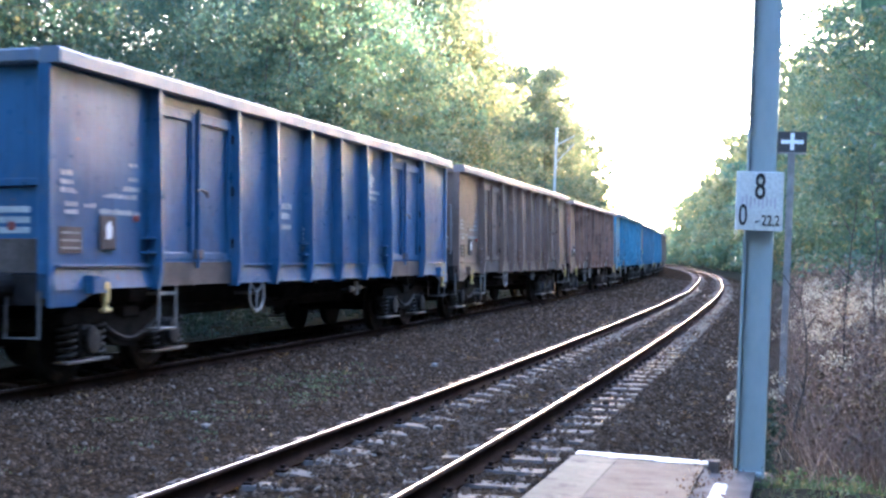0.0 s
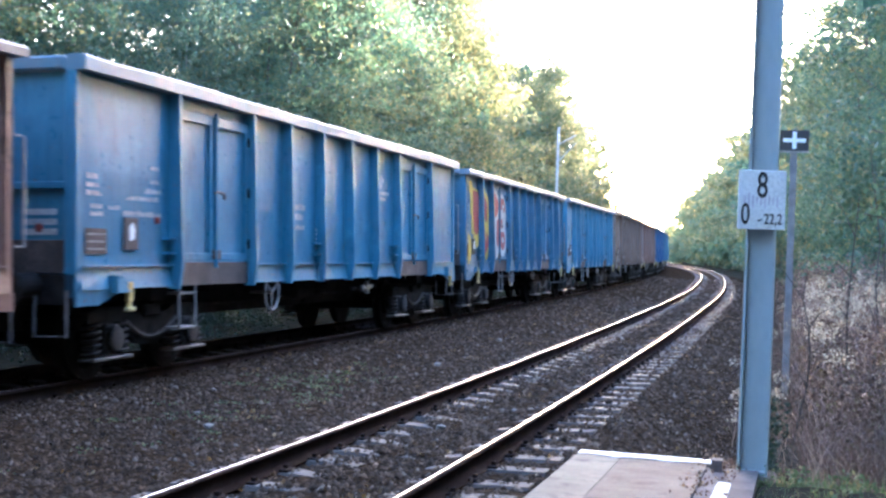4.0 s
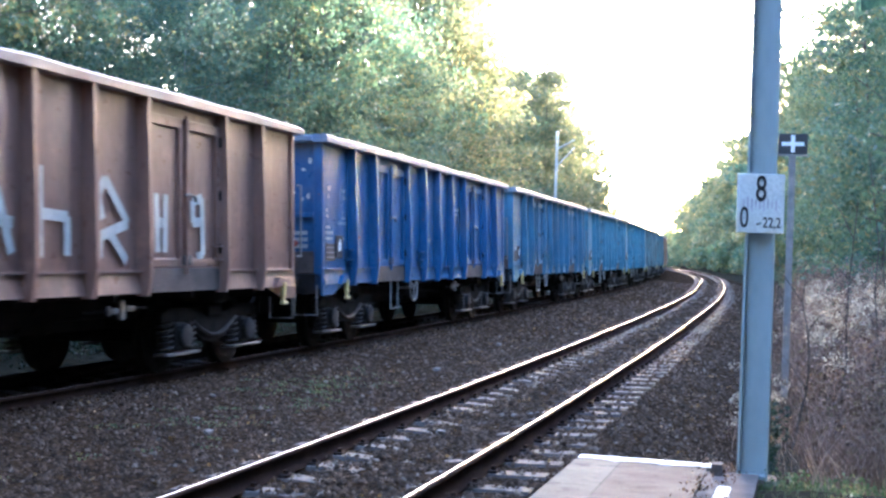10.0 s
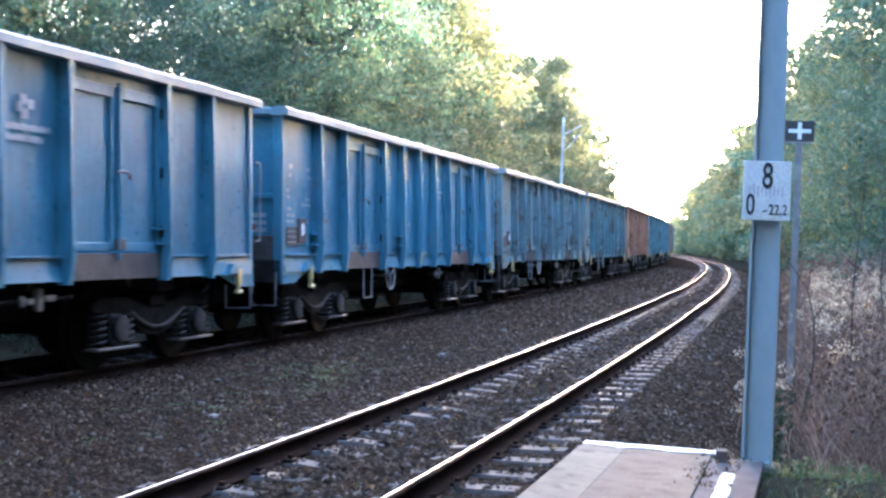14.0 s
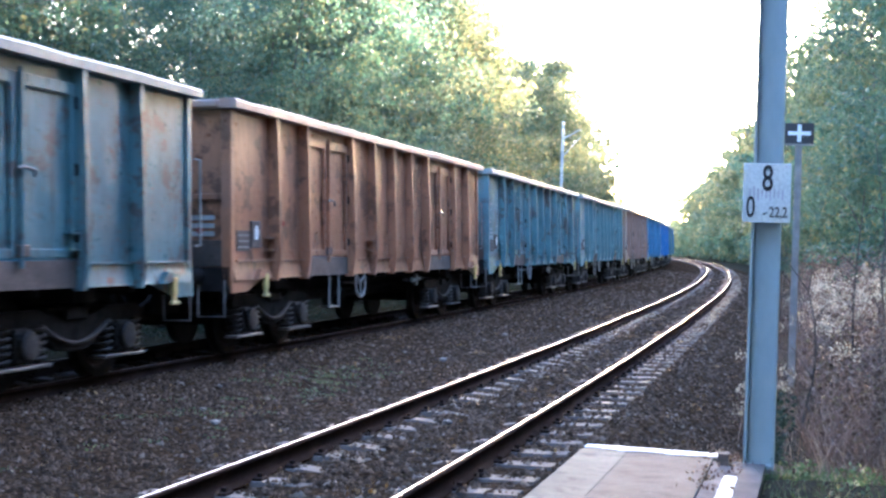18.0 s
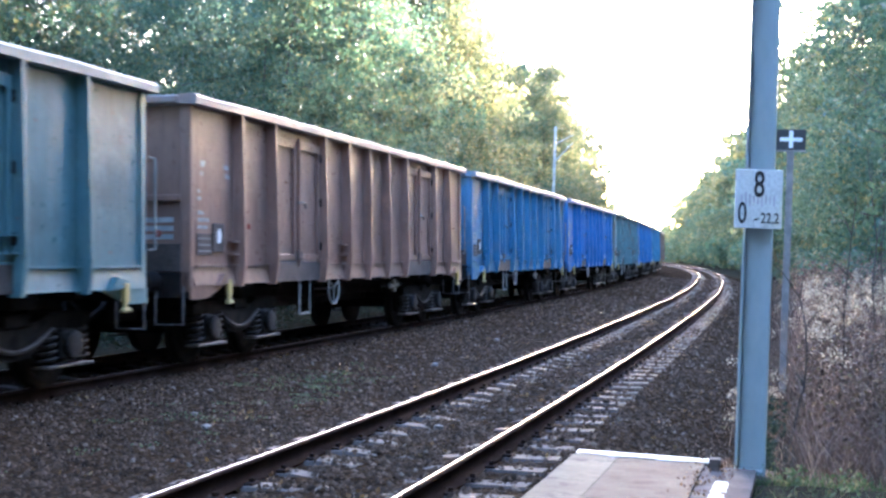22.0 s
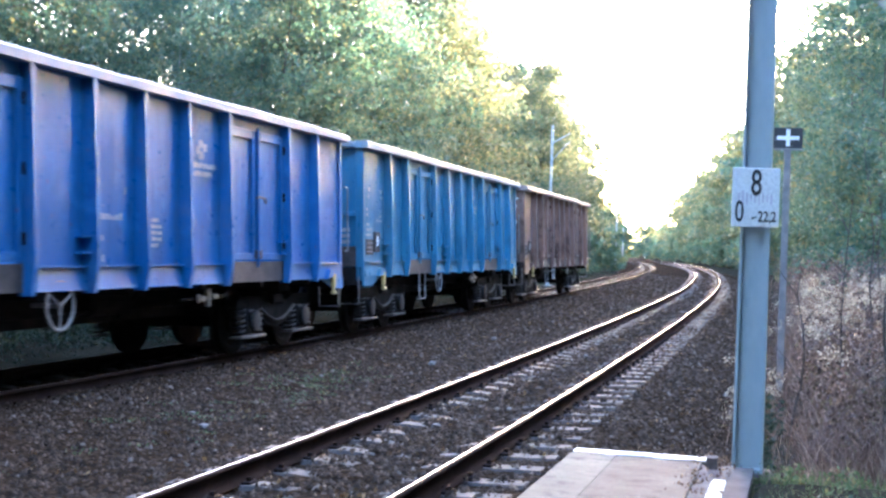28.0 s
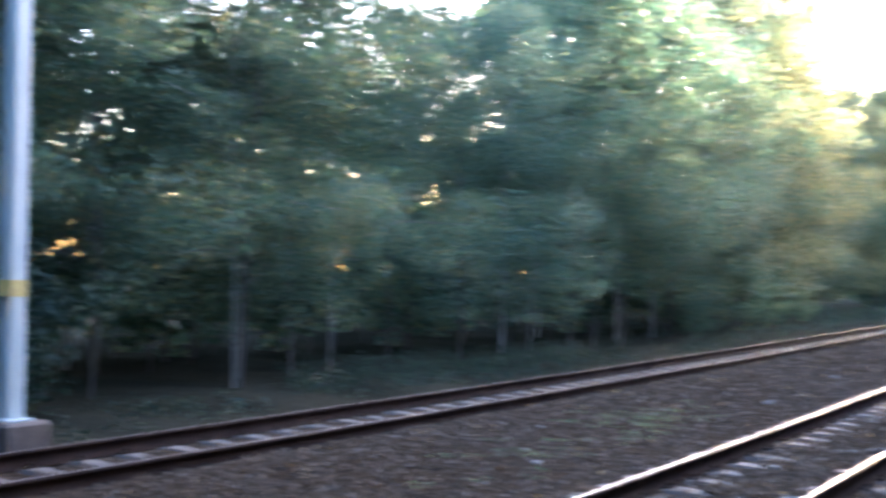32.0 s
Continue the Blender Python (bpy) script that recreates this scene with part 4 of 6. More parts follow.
        for sy in (-1, 1):
            bm = bmesh.new()
            lathe(bm, [(sx * h, 0.13), (sx * (h + 0.3), 0.11), (sx * (h + 0.31), 0.085), (sx * (h + 0.46), 0.085), (sx * (h + 0.47), 0.22), (sx * (h + 0.5), 0.23), (sx * (h + 0.515), 0.2)], "X", 14, (0, sy * 0.875, 1.05))
            part("buffer", bm, "under", W)
            if (sx, sy) in ((1, -1), (-1, 1)):
                bm = bmesh.new()
                gx = sx * (h + 0.07)
                tube(bm, [(gx - sx * 0.12, sy * 1.42, 2.42), (gx, sy * 1.43, 2.42), (gx, sy * 1.43, 1.42), (gx - sx * 0.12, sy * 1.42, 1.42)], 0.016, 6)
                part("grab_rail", bm, "pale", W, "pale vertical grab rail")
            bm = bmesh.new()
            gx = sx * (h + 0.06)
            tube(bm, [(gx, sy * 1.3, 1.0), (gx, sy * 1.3, 0.55), (gx + sx * 0.02, sy * 0.95, 0.55), (gx, sy * 0.95, 0.95)], 0.017, 6)
            part("shunter_step", bm, "sillbar", W, "scuffed shunter's step")
        bm = bmesh.new()
        tube(bm, [(sx * h, 0, 1.03), (sx * (h + 0.3), 0, 1.03), (sx * (h + 0.42), 0, 1.1)], 0.05, 8)
        tube(bm, [(sx * (h + 0.38), 0.0, 1.04), (sx * (h + 0.42), 0.05, 0.8), (sx * (h + 0.47), -0.05, 0.6)], 0.03, 6)
        part("coupling", bm, "under", W, "greasy screw coupling")
        bm = bmesh.new()
        tube(bm, [(sx * h, -0.35, 0.95), (sx * (h + 0.25), -0.35, 0.75), (sx * (h + 0.45), -0.25, 0.6)], 0.025, 6)
        part("air_hose", bm, "under", W)
        build_bogie(W, sx * k["pivot"])
    return W


n_ = Nodes("dusty_rim_paint")
i_ = n_.t.nodes.new("ShaderNodeObjectInfo")
v_ = n_.coords()
c_ = n_.mix(n_.ramp(n_.noise(v_, 2.5, 5), (0.35, (0.25, 0.25, 0.25)), (0.65, (0.7, 0.7, 0.7))), i_.outputs["Color"], (0.22, 0.22, 0.215))
c_ = n_.mix(n_.ramp(n_.noise(v_, 14, 5), (0.6, (0, 0, 0)), (0.72, (0.7, 0.7, 0.7))), c_, (0.16, 0.1, 0.07))
n_.bump(n_.noise(v_, 5, 4), 0.4, 0.01)
M["rim"] = n_.done(c_, 0.55)
M["spring"] = two_tone("dusty_spring_steel", (0.028, 0.026, 0.025), (0.06, 0.056, 0.053), 6, 50, 0.7, 0.1, 0.3, 0.003, spec=0.3)
M["axlebox"] = two_tone("dusty_axle_box", (0.018, 0.018, 0.019), (0.04, 0.04, 0.04), 6, 40, 0.75, 0.1, 0.3, 0.003, spec=0.25)
M["sillbar"] = two_tone("scraped_steel", (0.12, 0.115, 0.11), (0.22, 0.21, 0.2), 5, 50, 0.5, 0.5, 0.2, 0.002)
M["redpaint"] = two_tone("faded_red_paint", (0.3, 0.06, 0.04), (0.2, 0.05, 0.04), 5, 50, 0.6, 0, 0.2, 0.002)

BLUE, SKYBLUE, NAVY, ROYAL, TEAL, GREYTEAL = (0.05, 0.13, 0.2), (0.052, 0.168, 0.252), (0.025, 0.084, 0.189), (0.032, 0.126, 0.311), (0.084, 0.163, 0.178), (0.112, 0.178, 0.191)
BROWN, UMBER, RUST, PINKBROWN = (0.191, 0.112, 0.084), (0.154, 0.105, 0.082), (0.27, 0.128, 0.07), (0.213, 0.131, 0.098)
TRAIN = [
    ("long", (0.033, 0.088, 0.175), "faded deep blue"), ("long", UMBER, "umber brown"), ("short", BROWN, "red-brown"), ("long", SKYBLUE, "bright blue"),
    ("short", BLUE, "dull blue, graffiti-sprayed"), ("short", SKYBLUE, "bright blue"), ("long", UMBER, "dusty brown"), ("short", BROWN, "brown, white-tagged"),
    ("short", NAVY, "dark blue"), ("short", BLUE, "mid-blue"), ("short", (0.06, 0.168, 0.232), "light blue"), ("short", (0.06, 0.168, 0.232), "light blue"),
    ("short", GREYTEAL, "grey-blue, rust-flecked"), ("short", TEAL, "weathered blue-grey"), ("short", RUST, "rusty orange-brown"), ("short", TEAL, "dark teal"),
    ("short", TEAL, "teal-blue"), ("short", PINKBROWN, "pinkish brown"), ("short", (0.045, 0.14, 0.245), "medium blue"), ("short", ROYAL, "royal blue"),
    ("short", TEAL, "grimy teal"), ("short", ROYAL, "clean royal blue"), ("short", (0.05, 0.17, 0.27), "bright blue"), ("short", BROWN, "chestnut brown"),
]
LENGTH = {"short": 14.04, "long": 15.74}
SLACK = [0.27, 0.27, 0.25, 0.23, 0.21, 0.21, 0.17, 0.17, 0.23, 0.36, 0.37, 0.29, 0.18, 0.06, 0.06, 0.08, 0.13, 0.14, 0.15, 0.16, 0.17, 0.18, 0.2, 0.4]   # stretched or pressed couplings


def paint_wagon(wagon, color, seed, rusty):
    for o in (wagon, *wagon.children_recursive):
        o.color = (*color, seed)
        if o.type == "MESH" and o.data.materials[0] == M["paint"]:
            o.material_slots[0].link = "OBJECT" if rusty else "DATA"
            if rusty:
                o.material_slots[0].material = M["paint_rusty"]


def build_train():
    models = {kind: build_wagon(kind) for kind in KINDS}
    train, used, worn_off = [], set(), []
    for n, (kind, color, words) in enumerate(TRAIN):
        if kind in used:
            w = copy_thing(models[kind], Matrix.Identity(4))
        else:
            w = models[kind]
            used.add(kind)
        paint_wagon(w, color, (n * 0.37 + 0.11) % 1.0, n in (2, 12, 13, 14, 15, 20, 23))
        bare = {1: 2, 2: 7, 6: 8, 7: 8, 14: 8, 16: 6, 17: 5, 20: 5, 23: 7}.get(n, 0)
        words_on = [o for o in w.children if o.name.startswith("lettering")]
        if color == ROYAL:
            worn_off.extend(o for o in w.children if o.name.startswith("foot_step"))
        worn_off.extend(words_on[-bare:] + [o for o in w.children if o.name.startswith("emblem")] if bare else [])
        tagged(w, f"{words} open steel {kind} gondola wagon on the second track", "freight wagon", "wagons of the freight train")
        train.append(w)
    for o in worn_off:
        bpy.data.objects.remove(o)
    return train


train = build_train()


def wagon_pose(front, kind):
    """The pose of a wagon whose front rim is at that distance along the second track."""
    k = KINDS[kind]
    mid = front + k["half"]
    ends = [place(np.interp(mid + q, FAR_S, LINE_S), GAP, -0.02) for q in (-k["pivot"], k["pivot"])]
    d = (ends[1] - ends[0]).normalized()
    c = (ends[0] + ends[1]) / 2
    left = Vector((-d.y, d.x, 0))
    up = Vector((0, 0, 1))
    f_ = math.atan(CANT / GAUGE)
    ya, za = left * math.cos(f_) - up * math.sin(f_), up * math.cos(f_) + left * math.sin(f_)
    return Matrix(((d.x, ya.x, za.x, c.x), (d.y, ya.y, za.y, c.y), (d.z, ya.z, za.z, c.z), (0, 0, 0, 1)))


def travelled(t):
    """Metres that the slowing train has run."""
    return 11.3192 * t - 0.013716 * t * t


def motions():
    times = [0.5 * q for q in range(65)]
    ahead = 11.259
    for w, (kind, _, _), slack in zip(train, TRAIN, SLACK):
        walk(w, [(t, wagon_pose(ahead + slack - travelled(t), kind)) for t in times])
        ahead += LENGTH[kind]
    spin = [32.0 * q / 480 for q in range(481)]
    shared = {}
    for w in train:
        for ws in [o for o in w.children_recursive if o.name.startswith("wheelset")]:
            key = round(ws.location.x, 2)
            if key not in shared:
                x, z = ws.location.x, ws.location.z
                walk(ws, [(t, pose(x, 0, z) @ Matrix.Rotation(-travelled(t) / 0.459, 4, "Y")) for t in spin])
                shared[key] = ws
            else:
                src = shared[key]
                ws.rotation_mode = "QUATERNION"
                ws.animation_data_create()
                ws.animation_data.action = src.animation_data.action
                ws.animation_data.action_slot = src.animation_data.action_slot

# ---- trees and plants ----
def leaf_cloud(rng, centres, radii, n, size, flat=0.6, corners=4):
    """Corners and faces of n leaves in clumps."""
    c = rng.integers(0, len(centres), n)
    d = rng.normal(size=(n, 3))
    d /= np.linalg.norm(d, axis=1)[:, None]
    p = centres[c] + d * (radii[c] * rng.uniform(0.25, 1.0, n) ** 0.5)[:, None] * np.array([1, 1, flat])
    a = rng.normal(size=(n, 3))
    a[:, 2] -= 0.25
    a /= np.linalg.norm(a, axis=1)[:, None]
    b = np.cross(a, rng.normal(size=(n, 3)))
    b /= np.linalg.norm(b, axis=1)[:, None]
    ln = (size * rng.uniform(0.6, 1.35, n))[:, None]
    if corners == 3:
        v = np.stack([p - a * ln * 0.5 - b * ln * 0.25, p + b * ln * 0.45, p + a * ln * 0.55 - b * ln * 0.1], 1).reshape(-1, 3)
    else:
        v = np.stack([p - a * ln * 0.5, p + b * ln * 0.3, p + a * ln * 0.5, p - b * ln * 0.3], 1).reshape(-1, 3)
    return v, np.arange(corners * n).reshape(n, corners)


def tree_model(name, seed, height, spread, base, leaves, size, leaf, bark, lean=0.03, limbs=9, corners=4):
    """A tapered, bent trunk with limbs, and a ragged crown of leaves clumped round the twigs."""
    rng = np.random.default_rng(seed)
    tree = empty(name)
    bm = bmesh.new()
    r = 0.0026 * height + 0.01
    fine = corners == 4
    spine = []
    dx, dy = rng.normal(0, lean, 2)
    for q in range(9 if fine else 5):
        z = height * 0.93 * q / (8 if fine else 4)
        spine.append(Vector((dx * z + rng.normal(0, 0.04) * (q > 0), dy * z + rng.normal(0, 0.04) * (q > 0), z - (0.4 if q == 0 else 0))))
    tube(bm, spine, r, 8 if fine else 5, r * 0.18)
    tips, rad = [], []
    for q in range(limbs):
        z = base + (height - base) * (q + 0.4) / limbs * 0.92
        ang = q * 2.4 + rng.uniform(-0.5, 0.5)
        u = (z - base) / (height - base)
        reach = spread * (0.35 + 1.15 * math.sin(math.pi * min(1, u * 0.85 + 0.18))) * rng.uniform(0.55, 1.0)
        at = Vector((dx * z, dy * z, z))
        end_ = at + Vector((math.cos(ang) * reach, math.sin(ang) * reach, reach * rng.uniform(0.1, 0.6)))
        mid = at.lerp(end_, 0.5) + Vector((0, 0, 0.12 * reach))
        tube(bm, [at, mid, end_], r * 0.4 * (1 - 0.6 * u), 5 if fine else 3, 0.008)
        for f_ in (0.45, 0.7, 0.95):
            for _ in range(3):
                tips.append(np.array(at.lerp(end_, f_)) + rng.normal(0, 0.3 * spread * 0.45, 3))
                rad.append(rng.uniform(0.18, 0.42) * spread)
    for q in range(int(limbs * 0.8)):
        z = height * rng.uniform(0.6, 1.0)
        tips.append(np.array([dx * z, dy * z, z]) + rng.normal(0, 0.16 * spread, 3))
        rad.append(rng.uniform(0.14, 0.3) * spread)
    part("trunk", bm, bark, tree)
    v, f = leaf_cloud(rng, np.array(tips), np.array(rad), leaves, size, 0.6, corners)
    v[:, 2] = np.maximum(v[:, 2], 0.15)
    sheet("crown", v, f, leaf, tree)
    return tree


def plant(models, spots, label, category, group):
    """Copies of the models at (model, s, off, size, turn)."""
    for k, s, off, size, turn in spots:
        x, y = places(s, off)
        z = float(ground_height(np.array([s]), np.array([off]), np.array([x]), np.array([y]))[0])
        ob = copy_thing(models[k], pose(float(x), float(y), z, 0, 0, turn))
        ob.scale = (size, size, size)
        tagged(ob, label, category, group)
    return


def build_woods():
    rng = random.Random(12)
    near = [
        tree_model("birch_tree", 1, 9.0, 2.2, 1.3, 17000, 0.082, "leaf_green", "birch", 0.03, 12, 3),
        tree_model("young_oak_tree", 2, 9.0, 2.4, 1.3, 18000, 0.084, "leaf_green", "bark", 0.03, 12, 3),
        tree_model("hornbeam_tree", 3, 9.5, 2.4, 1.3, 18000, 0.084, "leaf_dark", "bark", 0.03, 12, 3),
    ]
    inner = [
        tree_model("hornbeam_tree", 15, 14.0, 2.6, 1.6, 7000, 0.19, "leaf_dark", "bark", 0.03, 13, 3),
        tree_model("young_oak_tree", 16, 13.5, 2.6, 1.4, 7000, 0.19, "leaf_green", "bark", 0.03, 13, 3),
        tree_model("birch_tree", 4, 14.0, 2.0, 1.6, 6500, 0.17, "leaf_gold", "birch", 0.03, 13, 3),
    ]
    # the hornbeam here wears the shade-coloured leaves, to darken the wood's depth
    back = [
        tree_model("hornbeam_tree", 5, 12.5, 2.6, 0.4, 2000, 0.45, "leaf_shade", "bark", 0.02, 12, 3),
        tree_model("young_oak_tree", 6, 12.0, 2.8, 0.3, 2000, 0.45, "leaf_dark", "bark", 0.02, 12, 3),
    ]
    distant = [
        tree_model("hornbeam_tree", 17, 12.5, 2.8, 0.4, 700, 0.85, "leaf_dark", "bark", 0.02, 10, 3),
        # gold leaves here put the low sun's glow into the far trees' colour
        tree_model("young_oak_tree", 18, 12.0, 2.8, 0.3, 700, 0.85, "leaf_gold", "bark", 0.02, 10, 3),
    ]
    gold = [
        tree_model("golden_acacia_tree", 7, 12.5, 2.4, 1.0, 10000, 0.145, "leaf_gold", "bark", 0.03, 13, 3),
        tree_model("green_acacia_tree", 8, 12.0, 2.4, 0.8, 9000, 0.16, "leaf_green", "bark", 0.03, 13, 3),
    ]
    bush = [
        # hazel leaves: understorey shade put into the colour
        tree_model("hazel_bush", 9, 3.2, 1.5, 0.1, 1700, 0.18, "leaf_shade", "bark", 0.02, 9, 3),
        tree_model("elder_bush", 10, 3.6, 1.6, 0.1, 1700, 0.18, "leaf_dark", "bark", 0.02, 9, 3),
        tree_model("bramble_bush", 11, 2.0, 1.2, 0.05, 2800, 0.06, "cane", "bark", 0.02, 9, 3),
        tree_model("distant_bush", 14, 3.4, 1.9, 0.05, 500, 0.6, "leaf_green", "bark", 0.02, 7, 3),
    ]
    far = [
        tree_model("golden_acacia_tree", 12, 12.5, 2.5, 0.6, 2600, 0.36, "leaf_gold", "bark", 0.03, 12, 3),
        tree_model("green_acacia_tree", 13, 12.0, 2.5, 0.5, 2600, 0.36, "leaf_green", "bark", 0.03, 12, 3),
    ]
    thin = [
        tree_model("green_acacia_tree", 21, 12.0, 2.6, 0.7, 8500, 0.15, "leaf_pale", "bark", 0.03, 13, 3),
        tree_model("hornbeam_tree", 22, 12.5, 2.6, 0.6, 8500, 0.15, "leaf_green", "bark", 0.03, 13, 3),
    ]
    pick, u = rng.choice, rng.uniform
    # wood behind the far track: edge, second row, depth
    spots, s = [], 1.0
    while s < 41:
        spots.append((pick([0, 1, 1, 2, 2, 0, 2]), s, u(9.5, 10.8) + (1.0 if s < 13 else 0), u(0.88, 1.08) * (1.0 if s < 22 else 0.88 if s < 30 else 1.25), u(0, 360)))
        s += u(1.6, 2.4)
    spots += [(0, s, o, k, u(0, 360)) for s, o, k in ((17.0, 9.85, 0.95), (18.3, 10.8, 1.0), (31.0, 12.0, 0.9), (37.0, 11.2, 1.2), (39.2, 10.85, 1.2))]
    plant(near, spots, "green leafy tree at the wood's edge behind the far track", "tree", "trees of the wood")
    spots = [(pick([0, 1, 2, 0]), s + u(-1, 1), u(13, 15), u(0.85, 1.05) * (1.2 if s < 22 else 0.88), u(0, 360)) for s in np.arange(0, 54, 2.8)]
    plant(inner, spots, "tall leafy tree inside the wood", "tree", "trees of the wood")
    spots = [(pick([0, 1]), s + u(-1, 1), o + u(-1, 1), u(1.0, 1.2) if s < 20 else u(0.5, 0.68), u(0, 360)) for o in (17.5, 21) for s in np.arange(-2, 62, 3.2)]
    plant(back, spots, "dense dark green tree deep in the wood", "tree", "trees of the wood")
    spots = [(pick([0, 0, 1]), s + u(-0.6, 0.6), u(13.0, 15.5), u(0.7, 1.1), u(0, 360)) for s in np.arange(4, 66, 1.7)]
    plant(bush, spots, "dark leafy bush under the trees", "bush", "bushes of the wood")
    spots = [(pick([0, 1]), s + u(-0.5, 0.5), u(12.0, 13.4), u(0.46, 0.6), u(0, 360)) for s in np.arange(3, 21, 1.4)]
    plant(inner, spots, "half-grown leafy tree in the thicket", "tree", "trees of the wood")
    spots = [(0, s + u(-0.5, 0.5), u(9.6, 10.6), u(0.45, 0.8), u(0, 360)) for s in np.arange(4, 15, 1.6)]
    spots += [(pick([0, 1]), s + u(-0.5, 0.5), u(9.8, 11.0), u(0.4, 0.7), u(0, 360)) for s in np.arange(41, 60, 2.0)]
    plant(bush, spots, "green bush at the wood's edge", "bush", "bushes of the wood")
    rng = random.Random(33)
    pick, u = rng.choice, rng.uniform
    spots, deep, s = [], [], 41.0
    while s < 86:
        spots.append((0 if rng.random() < 0.85 else 1, s, u(9.8, 11.6) + (1.2 if 56 < s < 72 else 0), u(1.0, 1.12) * (1.12 if 48 < s < 66 else 1.0), u(0, 360)))
        deep.append((pick([0, 1]), s + 1.0, u(13.5, 16), u(1.0, 1.15), u(0, 360)))
        s += u(1.8, 2.5)
    plant(gold, spots, "yellowing acacia tree lit from behind", "tree", "trees of the wood")
    plant(far, deep, "yellow-green tree inside the wood", "tree", "trees of the wood")
    spots, s = [], 86.0
    while s < 190:
        grow = float(np.interp(s, [86, 100, 125, 190], [0.98, 0.86, 0.62, 0.52])) * u(0.92, 1.08)
        spots.append((pick([0, 0, 1]), s, u(9.6, 11.5), grow, u(0, 360)))
        spots.append((pick([0, 1]), s + 1.5, u(13.0, 16), grow, u(0, 360)))
        s += u(3.2, 4.6)
    plant(far, spots, "smaller yellow-green tree along the curve", "tree", "trees of the wood")
    # the platform's side
    spots, edge, s = [], [], 34.0
    while s < 250:
        grow = float(np.interp(s, [34, 60, 100, 150, 200, 250], [0.98, 1.02, 1.12, 1.25, 1.15, 0.85]))
        side = edge if s < 75 else spots
        side.append((pick([0, 1]), s, -u(5.4, 7.2), grow * u(0.98, 1.12), u(0, 360)))
        side.append((pick([0, 1, 1]), s + 1.6, -u(9.5, 13), grow * u(1.0, 1.15), u(0, 360)))
        s += u(2.9, 3.9) if s < 75 else u(4.0, 5.2)
    plant(thin, edge, "dull green tree beyond the dry weeds", "tree", "trees by the platform side")
    plant(far, spots, "green and yellow tree along the curve", "tree", "trees by the platform side")
    spots = [(1, s, -u(6.4, 8.5), u(0.8, 1.3), u(0, 360)) for s in np.arange(20, 60, 2.2)]
    plant(bush, spots, "dull green bush on the bank", "bush", "bushes on the bank")
    spots = [(2, s, -u(3.9, 6.2), u(0.6, 0.95), u(0, 360)) for s in np.arange(15, 60, 1.7)]
    plant(bush, spots, "dry brown bramble bush on the bank", "bush", "bushes on the bank")
    spots = [(pick([0, 1]), s, o + u(-3, 3), u(0.5, 0.62), u(0, 360)) for s in np.arange(190, 300, 7.0) for o in (10, 15)]
    spots += [(pick([0, 1]), s, o + u(-2, 2), u(0.5, 0.65), u(0, 360)) for s in np.arange(252, 345, 8.0) for o in (-5.5, -10, -15)]
    plant(distant, spots, "distant tree by the curve", "tree", "distant trees")
    spots = [(3, s + u(-1, 1), o + u(-1, 1), u(0.7, 1.2), u(0, 360)) for s in np.arange(80, 345, 9.0) for o in (9.6, -5.6)]
    plant(bush, spots, "low bush along the curve", "bush", "bushes along the curve")
    # behind and beside the camera: unseen tall woods added both sides of the line
    # they block sky light from camera-facing wagon faces and the near ballast
    spots = [(pick([0, 1]), s + u(-1, 1), o + u(-1, 1), u(1.6, 1.9), u(0, 360)) for o in (10, 14.5) for s in np.arange(-90, 0, 5.0)]
    spots += [(pick([0, 1]), s + u(-1, 1), o + u(-1, 1), u(1.6, 1.9), u(0, 360)) for o in (-6.6, -11.0) for s in np.arange(-90, -8, 5.0)]
    spots += [(pick([0, 1]), s + u(-0.5, 0.5), o + u(-0.5, 0.5), u(1.4, 1.6), u(0, 360)) for o in (-9.0, -13) for s in np.arange(-9, 4, 3.2)]
    spots += [(pick([0, 1]), s + u(-0.6, 0.6), o + u(-0.5, 0.5), u(1.0, 1.25), u(0, 360)) for o in (-10.0, -13.5) for s in np.arange(4, 24, 2.6)]
    spots += [(pick([0, 1]), s + u(-0.6, 0.6), o + u(-0.5, 0.5), u(0.95, 1.15), u(0, 360)) for o in (-13.5, -17.0) for s in np.arange(24, 36, 2.6)]
    plant(distant, spots, "dense green tree added out of view to block sky light", "tree", "trees behind the platform")
    for ob in near + inner + back + distant + gold + bush + far + thin:
        for o in (*ob.children_recursive, ob):
            bpy.data.objects.remove(o)


def tufts(name, label, category, spots, leaf, leaves, size, rad, tall, seed):
    """A belt of low growth: leaves clumped on unseen stalks, as one mass."""
    rng = np.random.default_rng(seed)
    centres, radii = [], []
    for s, off, hgt in spots:
        x, y = places(s, off)
        z = float(ground_height(np.array([s]), np.array([off]), np.array([x]), np.array([y]))[0])
        for q in range(tall):
            centres.append((x + rng.normal(0, rad * 0.5), y + rng.normal(0, rad * 0.5), max(z, -0.6) + hgt * (q + 0.5) / tall))
            radii.append(rad * rng.uniform(0.6, 1.1))
    v, f = leaf_cloud(rng, np.array(centres), np.array(radii), leaves, size, 0.8)
    ob = sheet(name, v, f, leaf)
    tagged(ob, label, category, kind="stuff")


def tops(name, label, category, spots, leaf, leaves, size, rad, seed):
    """Loose heads carried high on stems."""
    rng = np.random.default_rng(seed)
    s, off, h = np.array(spots).T
    x, y = places(s, off)
    z = np.maximum(ground_height(s, off, x, y), -0.6) + h
    v, f = leaf_cloud(rng, np.stack([x, y, z], -1), np.full(len(x), rad), leaves, size, 1.1)
    tagged(sheet(name, v, f, leaf), label, category, kind="stuff")


